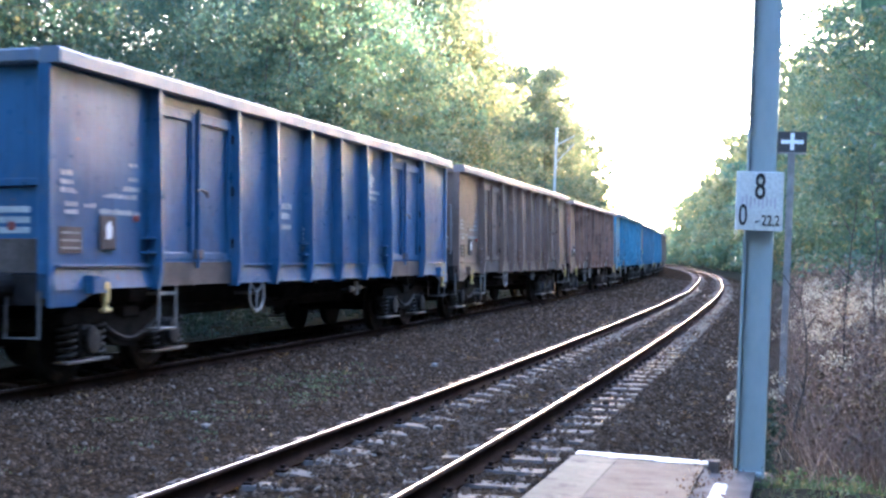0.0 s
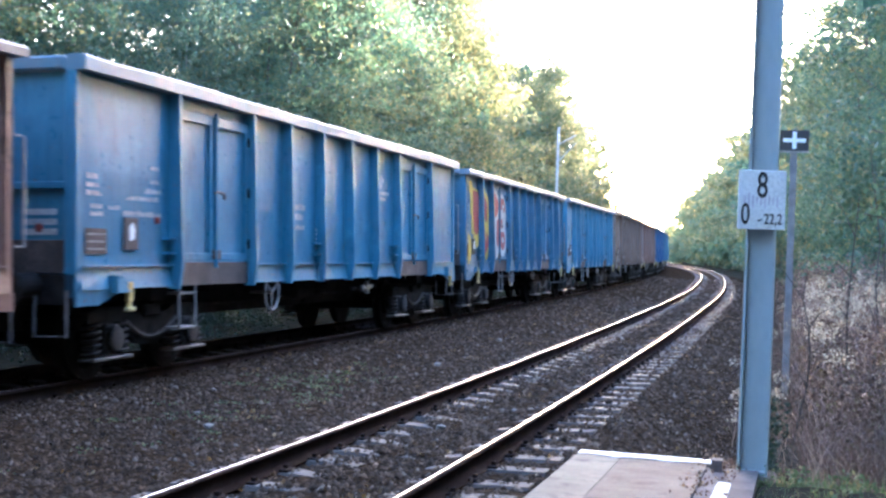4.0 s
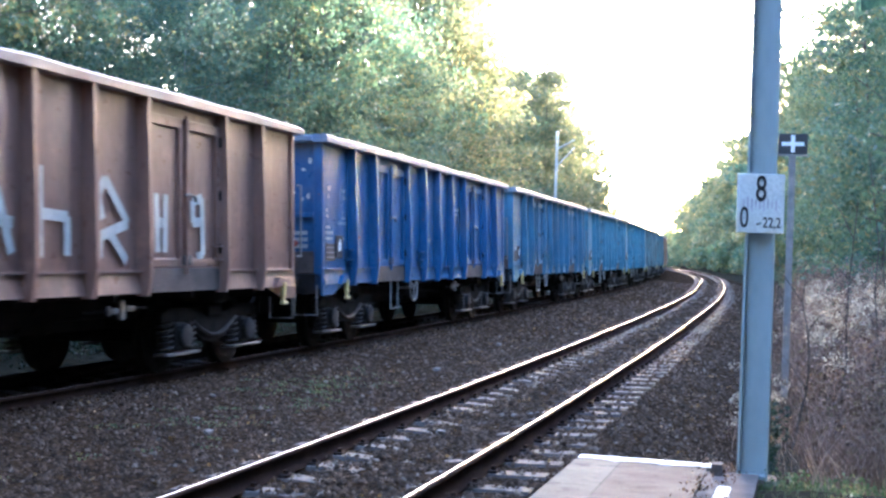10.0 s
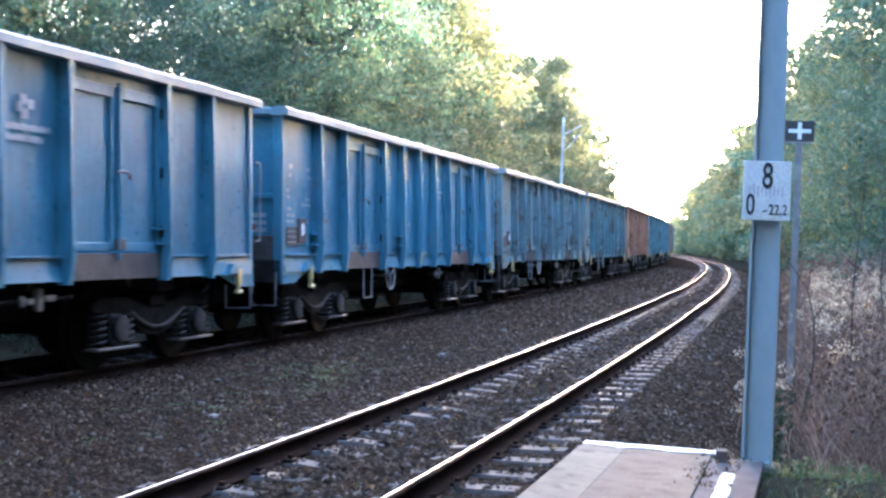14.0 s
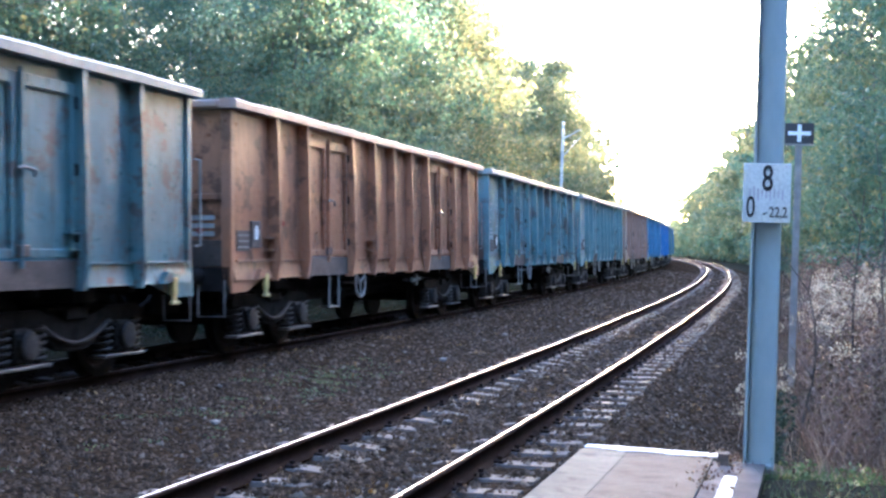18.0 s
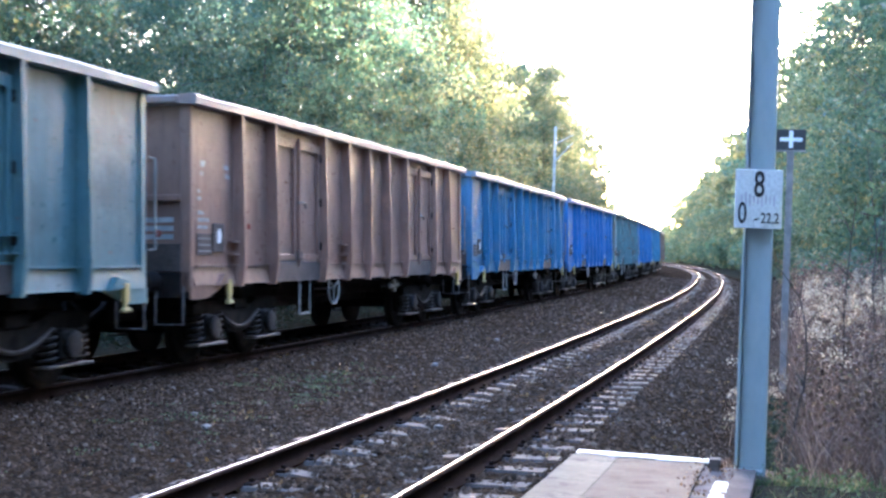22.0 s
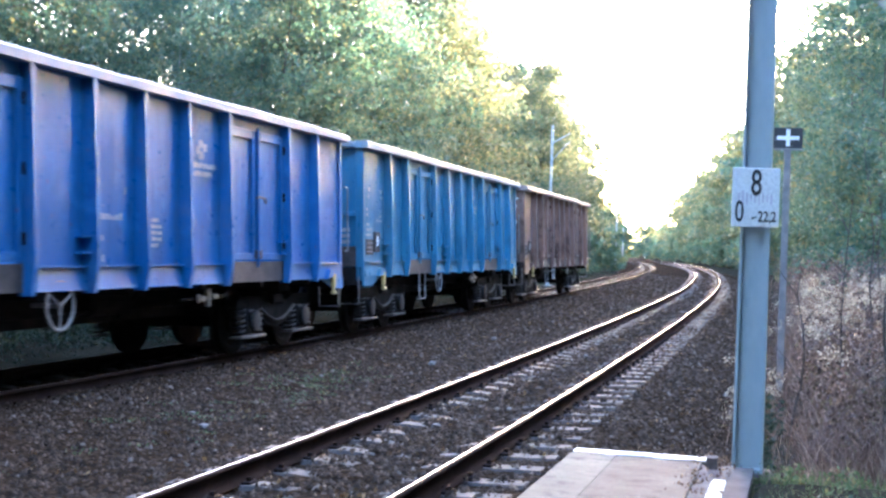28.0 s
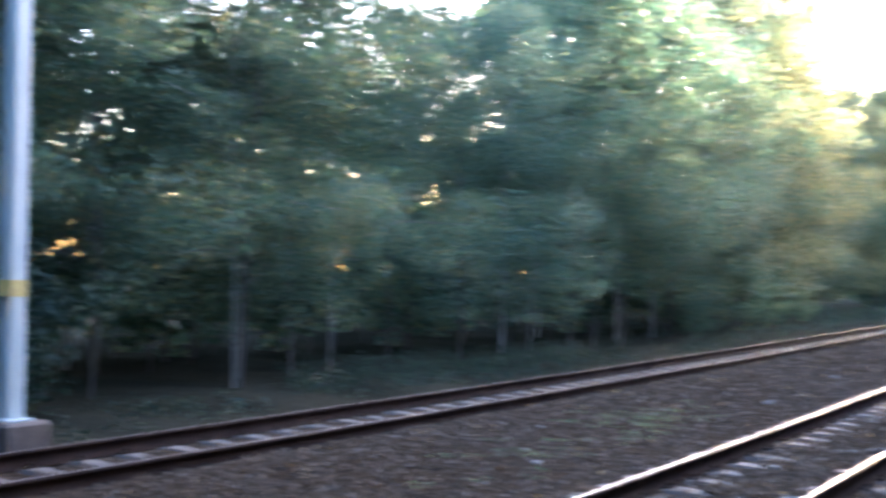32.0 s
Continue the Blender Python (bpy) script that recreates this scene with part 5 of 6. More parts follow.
def stalks(name, label, category, spots, material, seed, lean=0.25, width=0.006):
    """Thin upright or arching blades, each a bent strip."""
    rng = np.random.default_rng(seed)
    n = len(spots)
    s, off, hgt = np.array(spots).T
    x, y = places(s, off)
    z = np.maximum(ground_height(s, off, x, y), -0.6) - 0.03
    ang, bend = rng.uniform(0, 6.28, n), rng.uniform(0.3, 1.0, n) * lean
    wa = rng.uniform(0, 6.28, n)
    rows = []
    for q in range(4):
        u = q / 3
        cx, cy, cz = x + np.cos(ang) * bend * hgt * u * u, y + np.sin(ang) * bend * hgt * u * u, z + hgt * u * (1 - 0.25 * bend * u)
        w = width * (1 - 0.85 * u)
        rows.append(np.stack([cx - np.cos(wa) * w, cy - np.sin(wa) * w, cz], -1))
        rows.append(np.stack([cx + np.cos(wa) * w, cy + np.sin(wa) * w, cz], -1))
    v = np.stack(rows, 1).reshape(-1, 3)
    f = np.concatenate([np.stack([8 * np.arange(n) + 2 * q, 8 * np.arange(n) + 2 * q + 1, 8 * np.arange(n) + 2 * q + 3, 8 * np.arange(n) + 2 * q + 2], -1) for q in range(3)])
    ob = sheet(name, v, f, material)
    tagged(ob, label, category, kind="stuff")


def build_undergrowth():
    r = random.Random(21)
    verge = [(r.uniform(17, 60), r.uniform(8.2, 9.9), r.uniform(0.08, 0.2)) for _ in range(180)]
    verge += [(r.uniform(18, 30), r.uniform(8.6, 10.2), r.uniform(0.2, 0.5)) for _ in range(180)]
    verge += [(r.uniform(5, 16), r.uniform(7.8, 9.6), r.uniform(0.03, 0.1)) for _ in range(60)]
    verge += [(r.uniform(38, 75), r.uniform(8.2, 13), r.uniform(0.3, 1.0)) for _ in range(260)]
    verge += [(r.uniform(60, 150), r.uniform(7.9, 10.5), r.uniform(0.3, 0.9)) for _ in range(260)]
    tufts("verge_herbs", "low green nettles and herbs along the far track", "weeds", verge, "herb", 42000, 0.055, 0.26, 2, 31)
    # dry weeds on the bank: a dark tangle below, arching canes, pale heads on top
    wall = [(r.uniform(12.8, 26), -r.uniform(3.6, 7.5), r.uniform(0.7, 1.5)) for _ in range(150)] + [(r.uniform(26, 75), -r.uniform(3.3, 6.5), r.uniform(0.8, 1.7)) for _ in range(190)]
    tufts("dry_weeds", "tall dry brown weeds and brambles on the bank", "weeds", wall, "cane", 40000, 0.034, 0.26, 4, 32)
    # its dark brown stands in for the shaded hollows beneath the weeds
    tangle = [(r.uniform(12.6, 30), -r.uniform(3.5, 7.0), r.uniform(0.5, 1.25)) for _ in range(230)]
    tufts("bramble_tangle", "bramble tangle coloured dark for the shade under the dry weeds", "weeds", tangle, "bramble", 36000, 0.045, 0.3, 3, 43)
    green = [(r.uniform(11, 13.5), -r.uniform(2.86, 2.95), r.uniform(0.4, 1.1)) for _ in range(16)]
    tufts("green_weeds", "green weeds growing round the mast", "weeds", green, "herb", 2600, 0.036, 0.08, 5, 33)
    arch = [(r.uniform(14, 20), -r.uniform(4.2, 6.2), r.uniform(0.9, 1.35)) for _ in range(26)]
    tufts("leafy_brambles", "green-leaved bramble shoots over the dry weeds", "weeds", arch, "herb", 3400, 0.045, 0.16, 2, 48)
    shoulder = [(r.uniform(12, 19), -r.uniform(2.35, 3.05), r.uniform(0.3, 0.85)) for _ in range(30)]
    stalks("weed_stems", "thin dry weed stems on the ballast shoulder", "weeds", [(a_ + r.gauss(0, 0.06), b_ + r.gauss(0, 0.06), c_ + 0.05) for a_, b_, c_ in shoulder for _ in range(6)], "cane", 47, 0.5, 0.004)
    plumes = [(r.uniform(13, 27), -r.uniform(3.3, 6.6), r.uniform(1.0, 1.75)) for _ in range(110)] + [(s_, o_, h_) for s_, o_, h_ in shoulder if s_ > 14.5][:5]
    heads = []
    for s_, o_, h_ in plumes:
        ds, do = r.gauss(0, 0.16), r.gauss(0, 0.16)
        heads += [(s_ + ds * q, o_ + do * q, h_ + 0.16 * q - 0.1 * q * q) for q in (0.0, 0.4, 0.8, 1.2, 1.6)]
    tops("seed_heads", "pale fluffy seed heads on tall dry stems", "weeds", heads, "panicle", 15000, 0.034, 0.085, 39)
    low = [(r.uniform(11, 32), -r.uniform(2.4, 3.8), r.uniform(0.1, 0.45)) for _ in range(300)]
    tufts("low_weeds", "low dry weeds beside the ballast shoulder", "weeds", low, "bramble", 15000, 0.035, 0.2, 2, 34)
    straw = [(r.uniform(11.3, 15.5), -r.uniform(3.2, 6.2), r.uniform(0.4, 1.1)) for _ in range(2600)] + [(r.uniform(15, 40), -r.uniform(3.0, 7.5), r.uniform(0.6, 1.6)) for _ in range(3000)]
    stalks("dry_grass", "arching dry grass stalks on the bank", "grass", straw, "cane", 35, 1.0, 0.005)
    canes = [(r.uniform(13, 22), -r.uniform(3.6, 6.2), r.uniform(1.3, 2.1)) for _ in range(90)]
    stalks("bramble_canes", "long arching bramble canes on the bank", "weeds", canes, "cane", 49, 1.6, 0.009)
    lawn = [(r.uniform(5, 11.5), -r.uniform(2.9, 7.5), r.uniform(0.03, 0.12)) for _ in range(13000)]
    stalks("short_grass", "short green grass behind the platform", "grass", lawn, "lawn", 36, 0.8, 0.005)
    green = [(r.uniform(9.2, 10.0), -r.uniform(2.62, 2.75), 0.05) for _ in range(7)] + [(r.uniform(10.1, 11.5), -r.uniform(2.2, 2.9), 0.28) for _ in range(12)]
    tufts("platform_weeds", "weeds growing at the platform's end", "weeds", green, "cane", 900, 0.03, 0.12, 3, 41)
    clumps = [(r.uniform(6, 11), -r.uniform(2.95, 7.0), 0.06) for _ in range(150)]
    tufts("ground_cover", "low green plants in the grass by the mast", "weeds", clumps, "lawn", 6000, 0.035, 0.14, 1, 37)


# ---- platform, masts, signs ----
def build_platform():
    top = 0.2
    plat = empty("platform")
    tagged(plat, "low concrete platform end with worn white edge line", "platform", kind="structure")
    # edge blocks along the track and paved surface behind them
    def slab(s0, s1, o0, o1, z0, z1, name, mat, label=""):
        b = bmesh.new()
        n = max(1, int((s1 - s0) / 0.6))
        rows = []
        for q in range(n + 1):
            s = s0 + (s1 - s0) * q / n
            rows.append([b.verts.new(place(s, o, z)) for o, z in ((o0, z0), (o1, z0), (o1, z1), (o0, z1))])
        for r0, r1 in zip(rows, rows[1:]):
            for j in range(4):
                b.faces.new((r0[j], r0[(j + 1) % 4], r1[(j + 1) % 4], r1[j]))
        b.faces.new(rows[0][::-1])
        b.faces.new(rows[-1])
        bmesh.ops.recalc_face_normals(b, faces=b.faces)
        return part(name, b, mat, plat, label)
    s = 9.785
    while s > -8:
        slab(s - 0.997, s, -1.67, -1.98, -0.7, top, "edge_block", "concrete")
        s -= 1.0
    slab(-9.0, 9.785, -1.982, -2.56, -0.7, top - 0.002, "paving", "slab", "brownish platform paving")
    slab(-9.0, 9.785, -2.564, -2.9, -0.7, top - 0.016, "dirt_strip", "dirt", "dirt and grit along the platform's back edge")
    slab(9.79, 9.96, -1.68, -2.62, -0.7, top, "end_kerb", "concrete")
    b, rng, rows = bmesh.new(), random.Random(17), []
    for q in range(33):
        o = -1.68 - 0.94 * q / 32
        s0, s1 = 9.8 + rng.uniform(-0.012, 0.03) + 0.03 * math.sin(q * 0.5), 9.95 + rng.uniform(-0.015, 0.006)
        rows.append([b.verts.new(place(s_, o, z_)) for s_, z_ in ((s0, top + 0.002), (s0 + 0.01, top + 0.008), (s1, top + 0.008), (s1 + 0.006, top + 0.002))])
    for r0, r1 in zip(rows, rows[1:]):
        for j in range(3):
            b.faces.new((r0[j], r1[j], r1[j + 1], r0[j + 1]))
    part("end_line", b, "white", plat, "bright worn white paint along the end edge")
    slab(9.6, 9.72, -2.6, -2.67, -0.3, top + 0.06, "stub_block", "dirt", "small dark stub beside the paving")
    b, rows = bmesh.new(), []
    for q in range(46):
        s = 9.2 - 0.06 * q if q < 40 else 6.86 - 2.6 * (q - 39)
        o0, o1 = -2.665 + rng.uniform(-0.005, 0.005), -2.755 + rng.uniform(-0.008, 0.006)
        rows.append([b.verts.new(place(s, o_, z_)) for o_, z_ in ((o0, top - 0.018), (o0 - 0.008, top - 0.01), (o1 + 0.008, top - 0.01), (o1, top - 0.018))])
    for r0, r1 in zip(rows, rows[1:]):
        for j in range(3):
            b.faces.new((r0[j], r1[j], r1[j + 1], r0[j + 1]))
    part("side_line", b, "white", plat, "worn white painted line")


def h_section(bm, w, d, t, z0, z1, top=1.0):
    """An upright steel section with two flanges, tapering to its top."""
    w, d = w / 2, d / 2
    out = [(-w, -d), (w, -d), (w, -d + t), (t / 2, -d + t), (t / 2, d - t), (w, d - t), (w, d), (-w, d), (-w, d - t), (-t / 2, d - t), (-t / 2, -d + t), (-w, -d + t)]
    lo = [bm.verts.new((px, py, z0)) for px, py in out]
    hi = [bm.verts.new((px * top, py * top, z1)) for px, py in out]
    for q in range(12):
        bm.faces.new((lo[q], lo[(q + 1) % 12], hi[(q + 1) % 12], hi[q]))
    bm.faces.new(lo[::-1])
    bm.faces.new(hi)
    bmesh.ops.recalc_face_normals(bm, faces=bm.faces)


def build_mast(s, off, base, height, label, turn=0.0, band=False, arm=0.0, foot=0.3, width=0.2):
    x, y = places(s, off)
    m = empty("catenary_mast", pose(float(x), float(y), 0, 0, 0, math.degrees(heading(s)) + 90 + turn))
    tagged(m, label, "mast", "overhead line masts")
    bm = bmesh.new()
    h_section(bm, width, width, 0.016, base, base + height, 0.85)
    part("post", bm, "mast", m, "blue-grey painted steel post")
    bm = bmesh.new()
    box(bm, -foot, foot, -foot, foot, base - 0.6, base + 0.03, 0.03)
    part("footing", bm, "sleeper", m, "grimy concrete footing")
    bm = bmesh.new()
    box(bm, -foot * 0.55, foot * 0.55, -foot * 0.55, foot * 0.55, base + 0.031, base + 0.055, 0.004)
    part("base_plate", bm, "mast", m)
    if band:
        bm = bmesh.new()
        box(bm, -0.104, 0.104, -0.104, 0.104, base + 1.3, base + 1.47)
        part("band", bm, "yellow", m, "pale yellow band")
    if arm:
        bm = bmesh.new()
        z = base + height - 0.9
        tube(bm, [(0, 0, z), (0, -arm, z + 0.5)], 0.03, 6)
        tube(bm, [(0, 0, z - 0.9), (0, -arm, z + 0.1)], 0.025, 6)
        part("bracket_arm", bm, "mast", m)
    return m


def letters(text, size, material, parent, at, thick=0.002, narrow=0.62):
    cu = bpy.data.curves.new("text", "FONT")
    cu.body, cu.size, cu.extrude = text, size, thick
    cu.align_x = "CENTER"
    cu.offset = 0.01 * size
    tmp = new("tmp_text", cu)
    me = bpy.data.meshes.new_from_object(tmp.evaluated_get(bpy.context.evaluated_depsgraph_get()))
    bpy.data.objects.remove(tmp)
    me.materials.clear()
    me.materials.append(M[material])
    ob = new("writing", me)
    ob.parent = parent
    ob.matrix_basis = pose(*at, 90, 0, 0) @ Matrix.Diagonal((narrow, 1.0, 1, 1))
    return ob


def build_signs():
    x, y = (float(q) for q in places(9.87, -2.85))
    plate = empty("kilometre_sign", pose(x, y, 0, 0, 0, -4))
    tagged(plate, "white kilometre plate with black figures on the mast", "sign")
    bm = bmesh.new()
    box(bm, -0.158, 0.158, -0.006, 0.006, 1.795, 2.192, 0.004)
    part("plate", bm, "plate", plate)
    letters("8", 0.245, "ink", plate, (0.0, -0.009, 2.01))
    letters("0", 0.2, "ink", plate, (-0.108, -0.009, 1.83))
    letters("- 22,2", 0.1, "ink", plate, (0.055, -0.009, 1.832), narrow=0.72)
    bm = bmesh.new()
    rng = random.Random(9)
    for q in range(9):
        u = -0.12 + q * 0.027
        box(bm, u, u + 0.012, -0.0085, -0.0062, 1.96 + rng.uniform(-0.02, 0.01), 2.01 + rng.uniform(0, 0.03))
    part("faded_scrawl", bm, "scrawl", plate, "faint pink scrawl")
    for z in (1.86, 2.15):
        bm = bmesh.new()
        lathe(bm, [(-0.012, 0.008), (-0.006, 0.01), (0.09, 0.006)], "Y", 8, (0, 0, z))
        part("bolt", bm, "mast", plate)
    # cross board
    d = 20.0
    post = empty("cross_board_sign", pose(d * 0.28, d, 0, 0, 0, -12))
    tagged(post, "black board with a white cross on a grey post", "sign")
    bm = bmesh.new()
    h_section(bm, 0.1, 0.08, 0.01, -0.5, 3.28)
    part("post", bm, "pale", post, "pale grey steel post")
    bm = bmesh.new()
    box(bm, -0.22, 0.22, -0.06, -0.045, 3.28, 3.6, 0.004)
    board = part("board", bm, "ink", post)
    bm = bmesh.new()
    box(bm, -0.17, 0.17, -0.066, -0.0605, 3.41, 3.47)
    box(bm, -0.03, 0.03, -0.068, -0.0605, 3.31, 3.575)
    part("white_cross", bm, "plate", board, "white painted cross")
    bm = bmesh.new()
    box(bm, -0.22, 0.22, -0.062, -0.044, 3.25, 3.278, 0.002)
    part("ledge", bm, "pale", board)


def build_litter():
    """Moss, seedlings and fallen leaves on the stones between the tracks."""
    r = random.Random(44)
    moss = [(r.gauss(16, 1.2), r.gauss(2.55, 0.3), 0.02) for _ in range(60)] + [(r.gauss(12.3, 1.5), r.gauss(2.4, 0.4), 0.02) for _ in range(25)]
    bits(moss, "moss_patch", "thin green seedlings and moss between the stones", "moss", "lawn", 1500, 0.022, 45)
    dead = [(r.uniform(7, 40), r.uniform(-2.2, 7.4), 0.01) for _ in range(700)] + [(r.uniform(5, 18), r.uniform(7.0, 8.2), 0.01) for _ in range(300)]
    bits(dead, "fallen_leaves", "brown fallen leaves scattered on the ballast", "leaves", "leaf_fallen", 3800, 0.045, 46)


def platform_litter():
    """Dry leaves and grit blown against the back of the platform."""
    rng = np.random.default_rng(51)
    n = 60
    x, y = places(rng.uniform(8.6, 9.75, n), -np.minimum(2.75, 2.62 + rng.normal(0, 0.07, n)))
    v, f = leaf_cloud(rng, np.stack([x, y, np.full(n, 0.207)], -1), np.full(n, 0.07), 150, 0.024, 0.05)
    tagged(sheet("blown_leaves", v, f, "leaf_fallen"), "dry brown leaves blown along the platform", "leaves", kind="stuff")


def bits(spots, name, label, category, leaf, n, size, seed):
    rng = np.random.default_rng(seed)
    s, off, h = np.array(spots).T
    x, y = places(s, off)
    c = np.stack([x, y, bed_height(off) + 0.022 + h], -1)
    v, f = leaf_cloud(rng, c, np.full(len(c), 0.16), n, size, 0.05)
    tagged(sheet(name, v, f, leaf), label, category, kind="stuff")


M["scrawl"] = two_tone("faded_pink_ink", (0.62, 0.56, 0.62), (0.7, 0.66, 0.7), 5, 40, 0.5, 0, 0.05, 0.001)
build_platform()
build_mast(10.0, -2.85, 0.1, 8.2, "blue-grey steel overhead-line mast at the platform's end", foot=0.17)
build_mast(66.0, 7.8, -0.35, 8.2, "pale steel overhead-line mast beyond the far track", arm=0.9, width=0.13)
build_mast(10.13, 7.27, 0.0, 8.0, "blue-grey mast on a concrete footing beyond the far track", band=True)
build_mast(118.0, 7.8, -0.35, 8.0, "distant overhead-line mast on the curve", arm=2.6, width=0.14)
build_mast(150.0, 7.8, -0.35, 8.0, "distant overhead-line mast on the curve", arm=2.6, width=0.14)
build_signs()
build_woods()
build_undergrowth()
build_litter()
platform_litter()


# ---- paint sprayed on single wagons, and small growth ----
def rounded(shape, turns=1):
    """A sprayed outline with its corners cut round."""
    for _ in range(turns):
        cut = []
        for (x0, z0), (x1, z1) in zip(shape, shape[1:] + shape[:1]):
            cut += [(0.87 * x0 + 0.13 * x1, 0.87 * z0 + 0.13 * z1), (0.13 * x0 + 0.87 * x1, 0.13 * z0 + 0.87 * z1)]
        shape = cut
    return shape


def spray(wagon, name, shapes, material, label, face="side", lift=0.0):
    """Flat sprayed shapes: outlines of (along, height) on the side sheets, or (across, height) on the front end."""
    half = KINDS["short"]["half"]
    for shape in shapes:
        bm = bmesh.new()
        layers = []
        for d in (0.0, 0.004):
            if face == "side":
                layers.append([bm.verts.new((px - half, -SIDE - 0.034 - d - lift, pz)) for px, pz in shape])
            else:
                layers.append([bm.verts.new((-half + 0.085 - d, px, pz)) for px, pz in shape])
        bm.faces.new(layers[0])
        bm.faces.new(layers[1][::-1])
        n = len(shape)
        for q in range(n):
            bm.faces.new((layers[0][q], layers[0][(q + 1) % n], layers[1][(q + 1) % n], layers[1][q]))
        bmesh.ops.recalc_face_normals(bm, faces=bm.faces)
        part(name, bm, material, wagon, label)


def stroke(x0, z0, x1, z1, w=0.05):
    """A sprayed line as an outline of four corners."""
    d = Vector((x1 - x0, z1 - z0)).normalized() * w
    return [(x0 - d.y, z0 + d.x), (x0 + d.y, z0 - d.x), (x1 + d.y, z1 - d.x), (x1 - d.y, z1 + d.x)]


def blob(rng, x, z, r):
    return [(x + r * rng.uniform(0.5, 1.2) * math.cos(q * math.tau / 7), z + r * rng.uniform(0.5, 1.2) * math.sin(q * math.tau / 7)) for q in range(7)]


M["spray_yellow"] = two_tone("yellow_spray_paint", (0.6, 0.45, 0.04), (0.5, 0.38, 0.05), 4, 40, 0.5, 0, 0.1, 0.001)
M["spray_red"] = two_tone("red_spray_paint", (0.33, 0.045, 0.035), (0.26, 0.04, 0.035), 4, 40, 0.5, 0, 0.1, 0.001)
M["spray_white"] = two_tone("white_spray_paint", (0.52, 0.54, 0.5), (0.36, 0.38, 0.36), 4, 40, 0.5, 0, 0.1, 0.001)
M["orange_text"] = two_tone("faded_orange_lettering", (0.4, 0.24, 0.1), (0.32, 0.2, 0.1), 4, 40, 0.6, 0, 0.1, 0.001)


def decorate():
    rng = random.Random(4)
    w = train[4]
    def piece(colour, lift, *shapes):
        spray(w, "graffiti", [rounded(q) for q in shapes], "spray_" + colour, colour + " graffiti paint", "side", lift)
    # first bay: a block letter outlined in yellow
    piece("yellow", 0.0, [(0.36, 3.02), (0.55, 3.0), (0.6, 2.88), (1.24, 2.84), (1.24, 1.62), (1.05, 1.52), (0.82, 1.66), (0.72, 1.86), (0.58, 1.84), (0.56, 2.3), (0.46, 2.24), (0.44, 2.72), (0.36, 2.78)],
          [(0.22, 1.86), (0.4, 1.82), (0.5, 1.7), (0.5, 1.5), (0.4, 1.2), (0.2, 1.18), (0.28, 1.4)])
    piece("red", 0.006, [(0.64, 2.84), (1.2, 2.78), (1.21, 1.9), (1.0, 1.82), (0.72, 1.92), (0.66, 2.3)])
    # second bay
    piece("yellow", 0.0, [(1.4, 2.86), (1.62, 2.9), (1.78, 2.98), (1.9, 2.86), (2.26, 2.72), (2.3, 1.9), (2.24, 1.45), (2.1, 1.28), (1.92, 1.3), (1.76, 1.12), (1.6, 1.26), (1.5, 1.12), (1.38, 1.24)])
    piece("red", 0.006, [(1.42, 2.76), (1.84, 2.74), (2.1, 2.6), (2.12, 2.12), (1.78, 2.24), (1.42, 2.38)],
          [(1.46, 2.1), (1.6, 1.98), (1.66, 1.66), (1.76, 2.02), (1.92, 1.98), (1.98, 1.68), (2.1, 1.94), (2.22, 1.82), (2.24, 1.6), (1.96, 1.4), (1.72, 1.48), (1.56, 1.28), (1.44, 1.34)])
    # the door leaves
    piece("white", 0.022, [(2.52, 2.98), (2.74, 3.0), (3.3, 2.78), (3.32, 1.5), (3.18, 1.32), (3.0, 1.36), (2.96, 1.6), (2.82, 1.78), (2.86, 2.1), (2.66, 2.12), (2.6, 2.4), (2.5, 2.46)],
          [(3.44, 2.86), (3.82, 2.86), (4.12, 2.68), (4.2, 2.3), (4.08, 2.08), (4.2, 1.84), (4.16, 1.5), (3.9, 1.34), (3.62, 1.38), (3.44, 1.56)])
    piece("red", 0.029, [(2.56, 2.9), (2.84, 2.88), (3.26, 2.66), (3.24, 2.44), (2.96, 2.28), (2.7, 2.34), (2.56, 2.5)],
          [(3.08, 2.22), (3.29, 2.28), (3.29, 1.62), (3.12, 1.56), (3.02, 1.8)],
          [(3.5, 2.76), (3.86, 2.76), (4.06, 2.56), (4.0, 2.4), (3.76, 2.52), (3.54, 2.46)],
          [(3.48, 2.2), (3.74, 2.3), (3.72, 2.12), (3.52, 2.0)],
          [(3.5, 1.94), (3.9, 1.96), (4.04, 1.78), (3.96, 1.56), (3.7, 1.5), (3.48, 1.62)])
    piece("white", 0.036, [(3.62, 1.82), (3.82, 1.82), (3.84, 1.7), (3.66, 1.68)], [(3.68, 2.62), (3.9, 2.6), (3.82, 2.5), (3.68, 2.52)])
    piece("yellow", 0.022, [(2.64, 1.5), (2.9, 1.56), (2.92, 1.42), (2.62, 1.36)])
    # white tag on the brown wagon
    tag = []
    runs = [
        [(6.72, 2.25), (6.72, 1.38)], [(6.75, 1.8), (7.2, 1.78), (7.2, 1.4)],
        [(7.85, 1.78), (7.75, 2.02), (7.9, 2.2), (8.36, 1.75), (7.8, 1.6), (7.78, 1.38)], [(8.0, 1.64), (8.33, 1.35)],
        [(8.98, 2.1), (9.02, 1.45)], [(9.2, 2.1), (9.18, 1.45)], [(8.98, 1.78), (9.2, 1.78)],
        [(10.1, 1.82), (9.86, 1.8), (9.86, 2.05), (10.1, 2.1), (10.13, 1.42), (9.96, 1.4)],
        [(5.66, 1.42), (5.95, 1.36), (6.05, 2.02)], [(6.05, 2.0), (6.28, 1.42)], [(5.92, 1.72), (6.3, 1.7)], [(5.62, 2.2), (5.9, 2.26), (5.86, 2.02)],
    ]
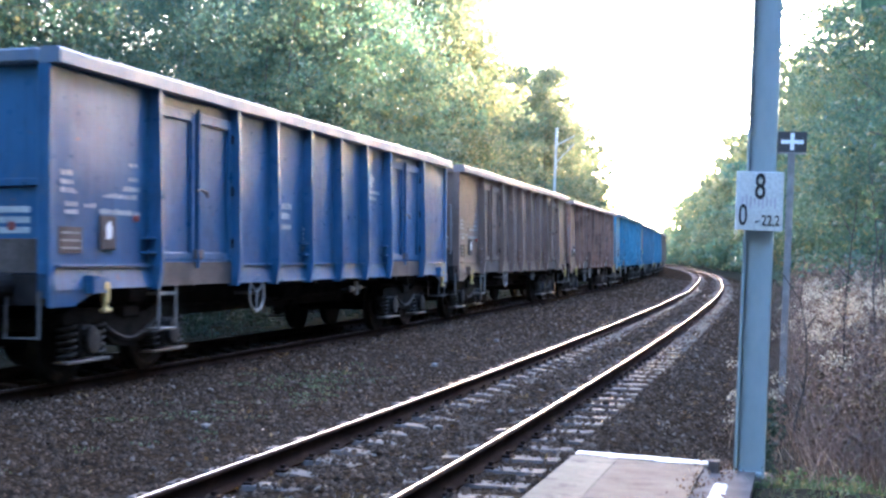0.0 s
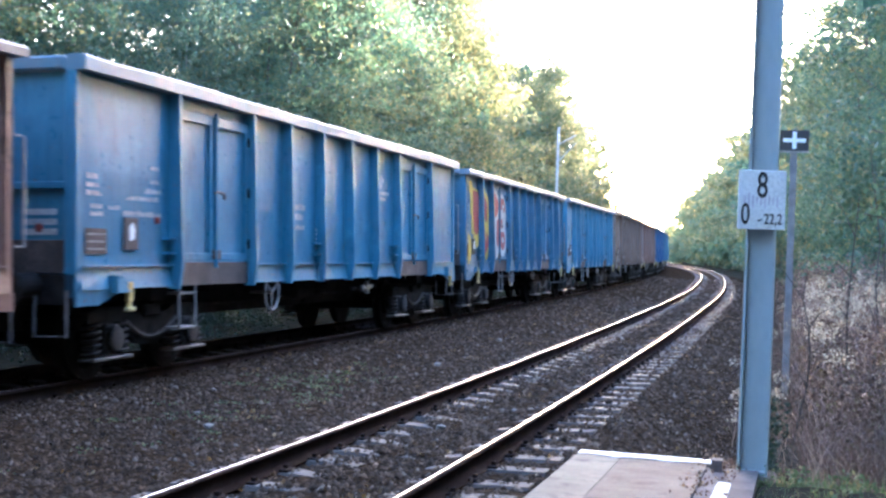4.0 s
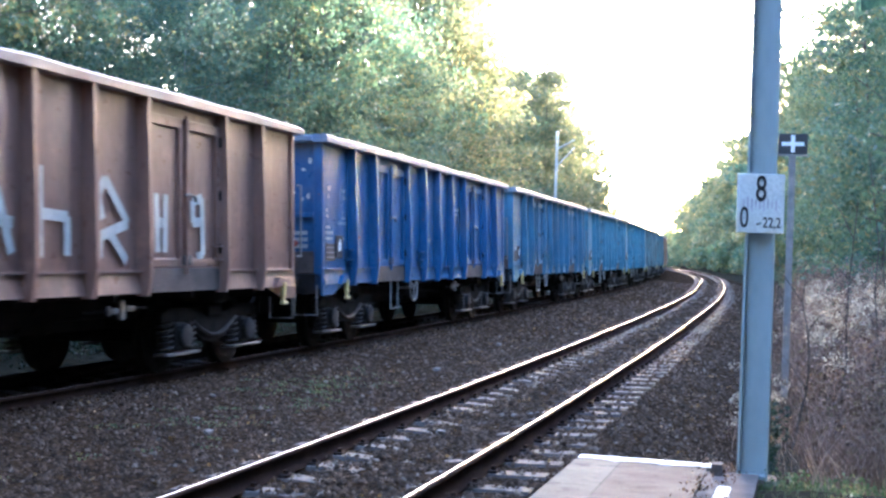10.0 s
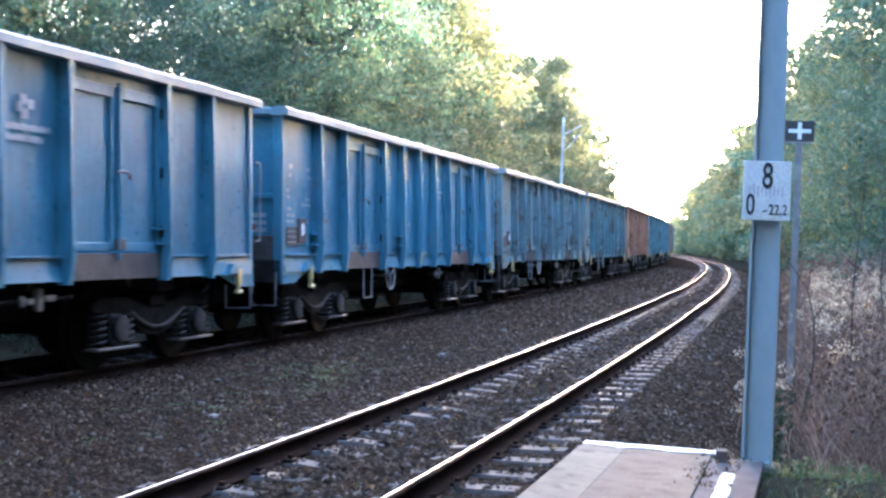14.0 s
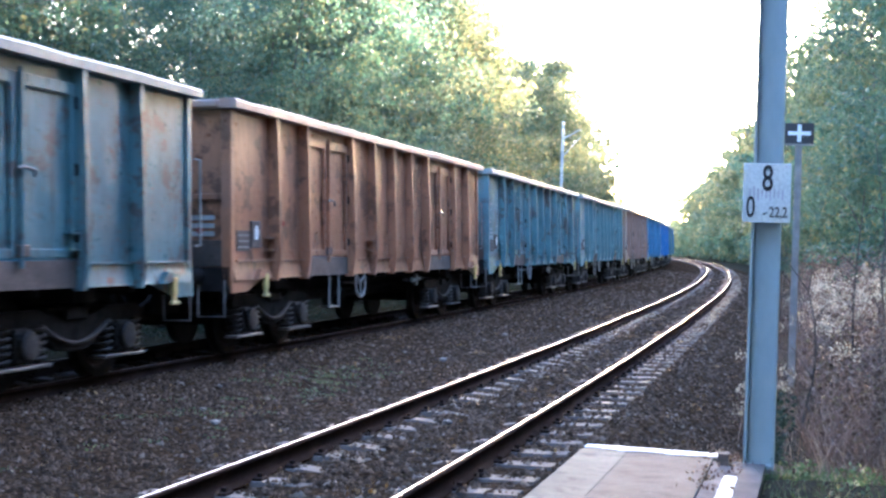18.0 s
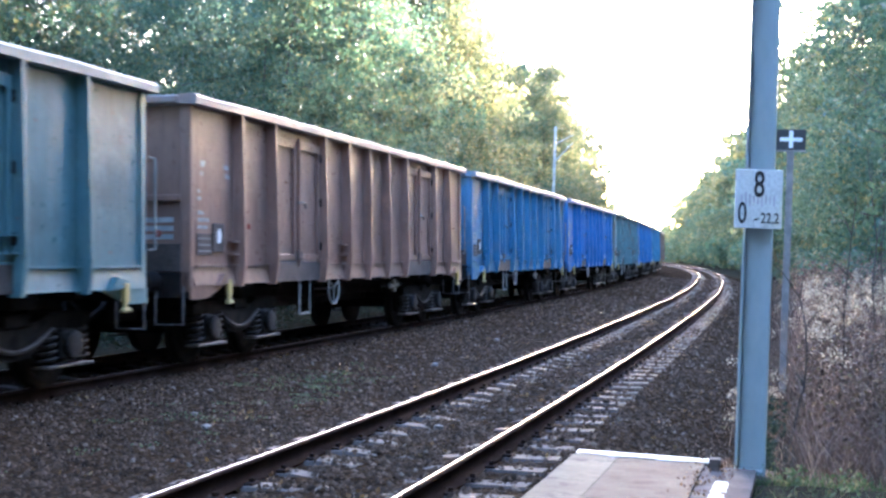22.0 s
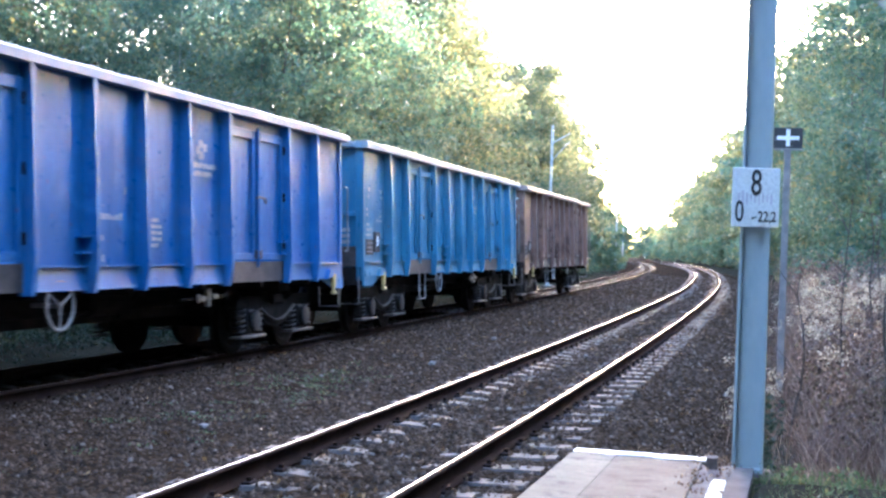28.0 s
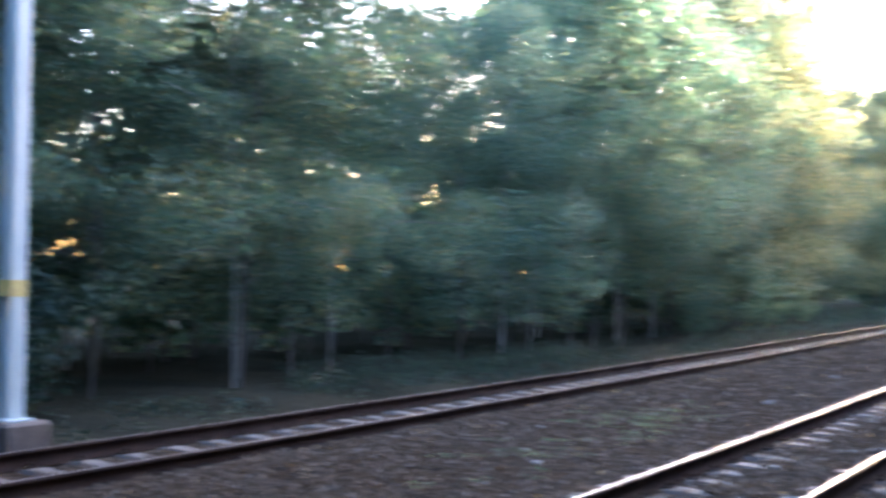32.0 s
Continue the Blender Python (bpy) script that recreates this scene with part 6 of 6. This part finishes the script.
    for run in runs:
        tag += [stroke(*a0, *b0, 0.055) for a0, b0 in zip(run, run[1:])]
    spray(train[7], "graffiti", tag, "spray_white", "white sprayed tag")
    # splashes on front ends
    for k in (8, 23):
        spray(train[k], "paint_splash", [blob(rng, rng.uniform(-1.15, -0.6), rng.uniform(2.2, 3.0), rng.uniform(0.02, 0.06)) for _ in range(16)], "spray_white", "white paint splash", "end")
    spray(train[12], "lettering", [stroke(9.0, 2.55, 9.6, 2.55, 0.06), stroke(8.9, 2.35, 9.7, 2.35, 0.05), stroke(6.7, 1.9, 7.3, 1.9, 0.05)], "orange_text", "faded orange lettering")
    spray(train[15], "lettering", [stroke(6.7, 1.85, 7.2, 1.85, 0.06), stroke(6.68, 1.68, 7.25, 1.68, 0.05), stroke(7.75, 1.8, 8.2, 1.8, 0.06)], "orange_text", "faded orange lettering")


def saplings():
    """Thin bare stems in the dry weeds."""
    rng = random.Random(17)
    for s, off, hgt in ((15.5, -3.6, 2.3), (16.5, -3.95, 2.9), (18.5, -4.3, 2.6), (19.5, -4.9, 3.2), (14.6, -3.1, 1.5)):
        x, y = (float(q) for q in places(s, off))
        t = empty("bare_sapling", pose(x, y, -0.3, 0, 0, rng.uniform(0, 360)))
        tagged(t, "thin bare sapling among the dry weeds", "sapling", "bare saplings")
        bm = bmesh.new()
        pts = [Vector((0, 0, 0))]
        for q in range(6):
            pts.append(pts[-1] + Vector((rng.uniform(-0.07, 0.07), rng.uniform(-0.07, 0.07), (hgt + 0.3) / 6)))
        tube(bm, pts, 0.014, 6, 0.004)
        part("stem", bm, "bark", t)
        for q in (2, 3, 4, 5):
            b = bmesh.new()
            a0 = rng.uniform(0, 6.28)
            end_ = pts[q] + Vector((math.cos(a0) * 0.35, math.sin(a0) * 0.35, rng.uniform(0.2, 0.5)))
            tube(b, [pts[q], pts[q].lerp(end_, 0.5) + Vector((0, 0, 0.05)), end_], 0.007, 5, 0.002)
            part("twig", b, "bark", t)


def litter():
    """Pale stones and scraps lying on the ballast."""
    rng = random.Random(8)
    for s, off, r in ((12.0, 2.19, 0.06), (12.6, 2.6, 0.04), (19.5, 2.05, 0.07), (25.0, 2.3, 0.06), (14.0, 3.1, 0.045), (16.5, 2.7, 0.04), (22.0, 0.1, 0.05), (27.0, 0.2, 0.05), (13.0, 0.2, 0.05), (14.5, -0.2, 0.045)):
        bm = bmesh.new()
        bmesh.ops.create_icosphere(bm, subdivisions=1, radius=r)
        for v in bm.verts:
            v.co *= rng.uniform(0.7, 1.15)
            v.co.z *= 0.55
        o = part("pale_stone", bm, "palestone")
        o.matrix_basis = line_pose(s, off, float(bed_height(np.array([off]))[0]) + 0.03, rng.uniform(0, 180))
        tagged(o, "pale stone lying on the brown ballast", "stone", "pale stones on the ballast")


M["palestone"] = two_tone("pale_stone", (0.2, 0.18, 0.16), (0.13, 0.115, 0.1), 20, 80, 0.9, 0, 0.3, 0.003)
def leafy_sapling():
    t = tree_model("ash_sapling", 52, 3.1, 0.42, 1.9, 260, 0.07, "leaf_green", "bark", 0.01, 7)
    t.matrix_basis = pose(4.38, 12.0, -0.2, 0, 0, 40)
    tagged(t, "slender yellow-green ash sapling beside the bank", "sapling")


decorate()
leafy_sapling()
saplings()
litter()

motions()
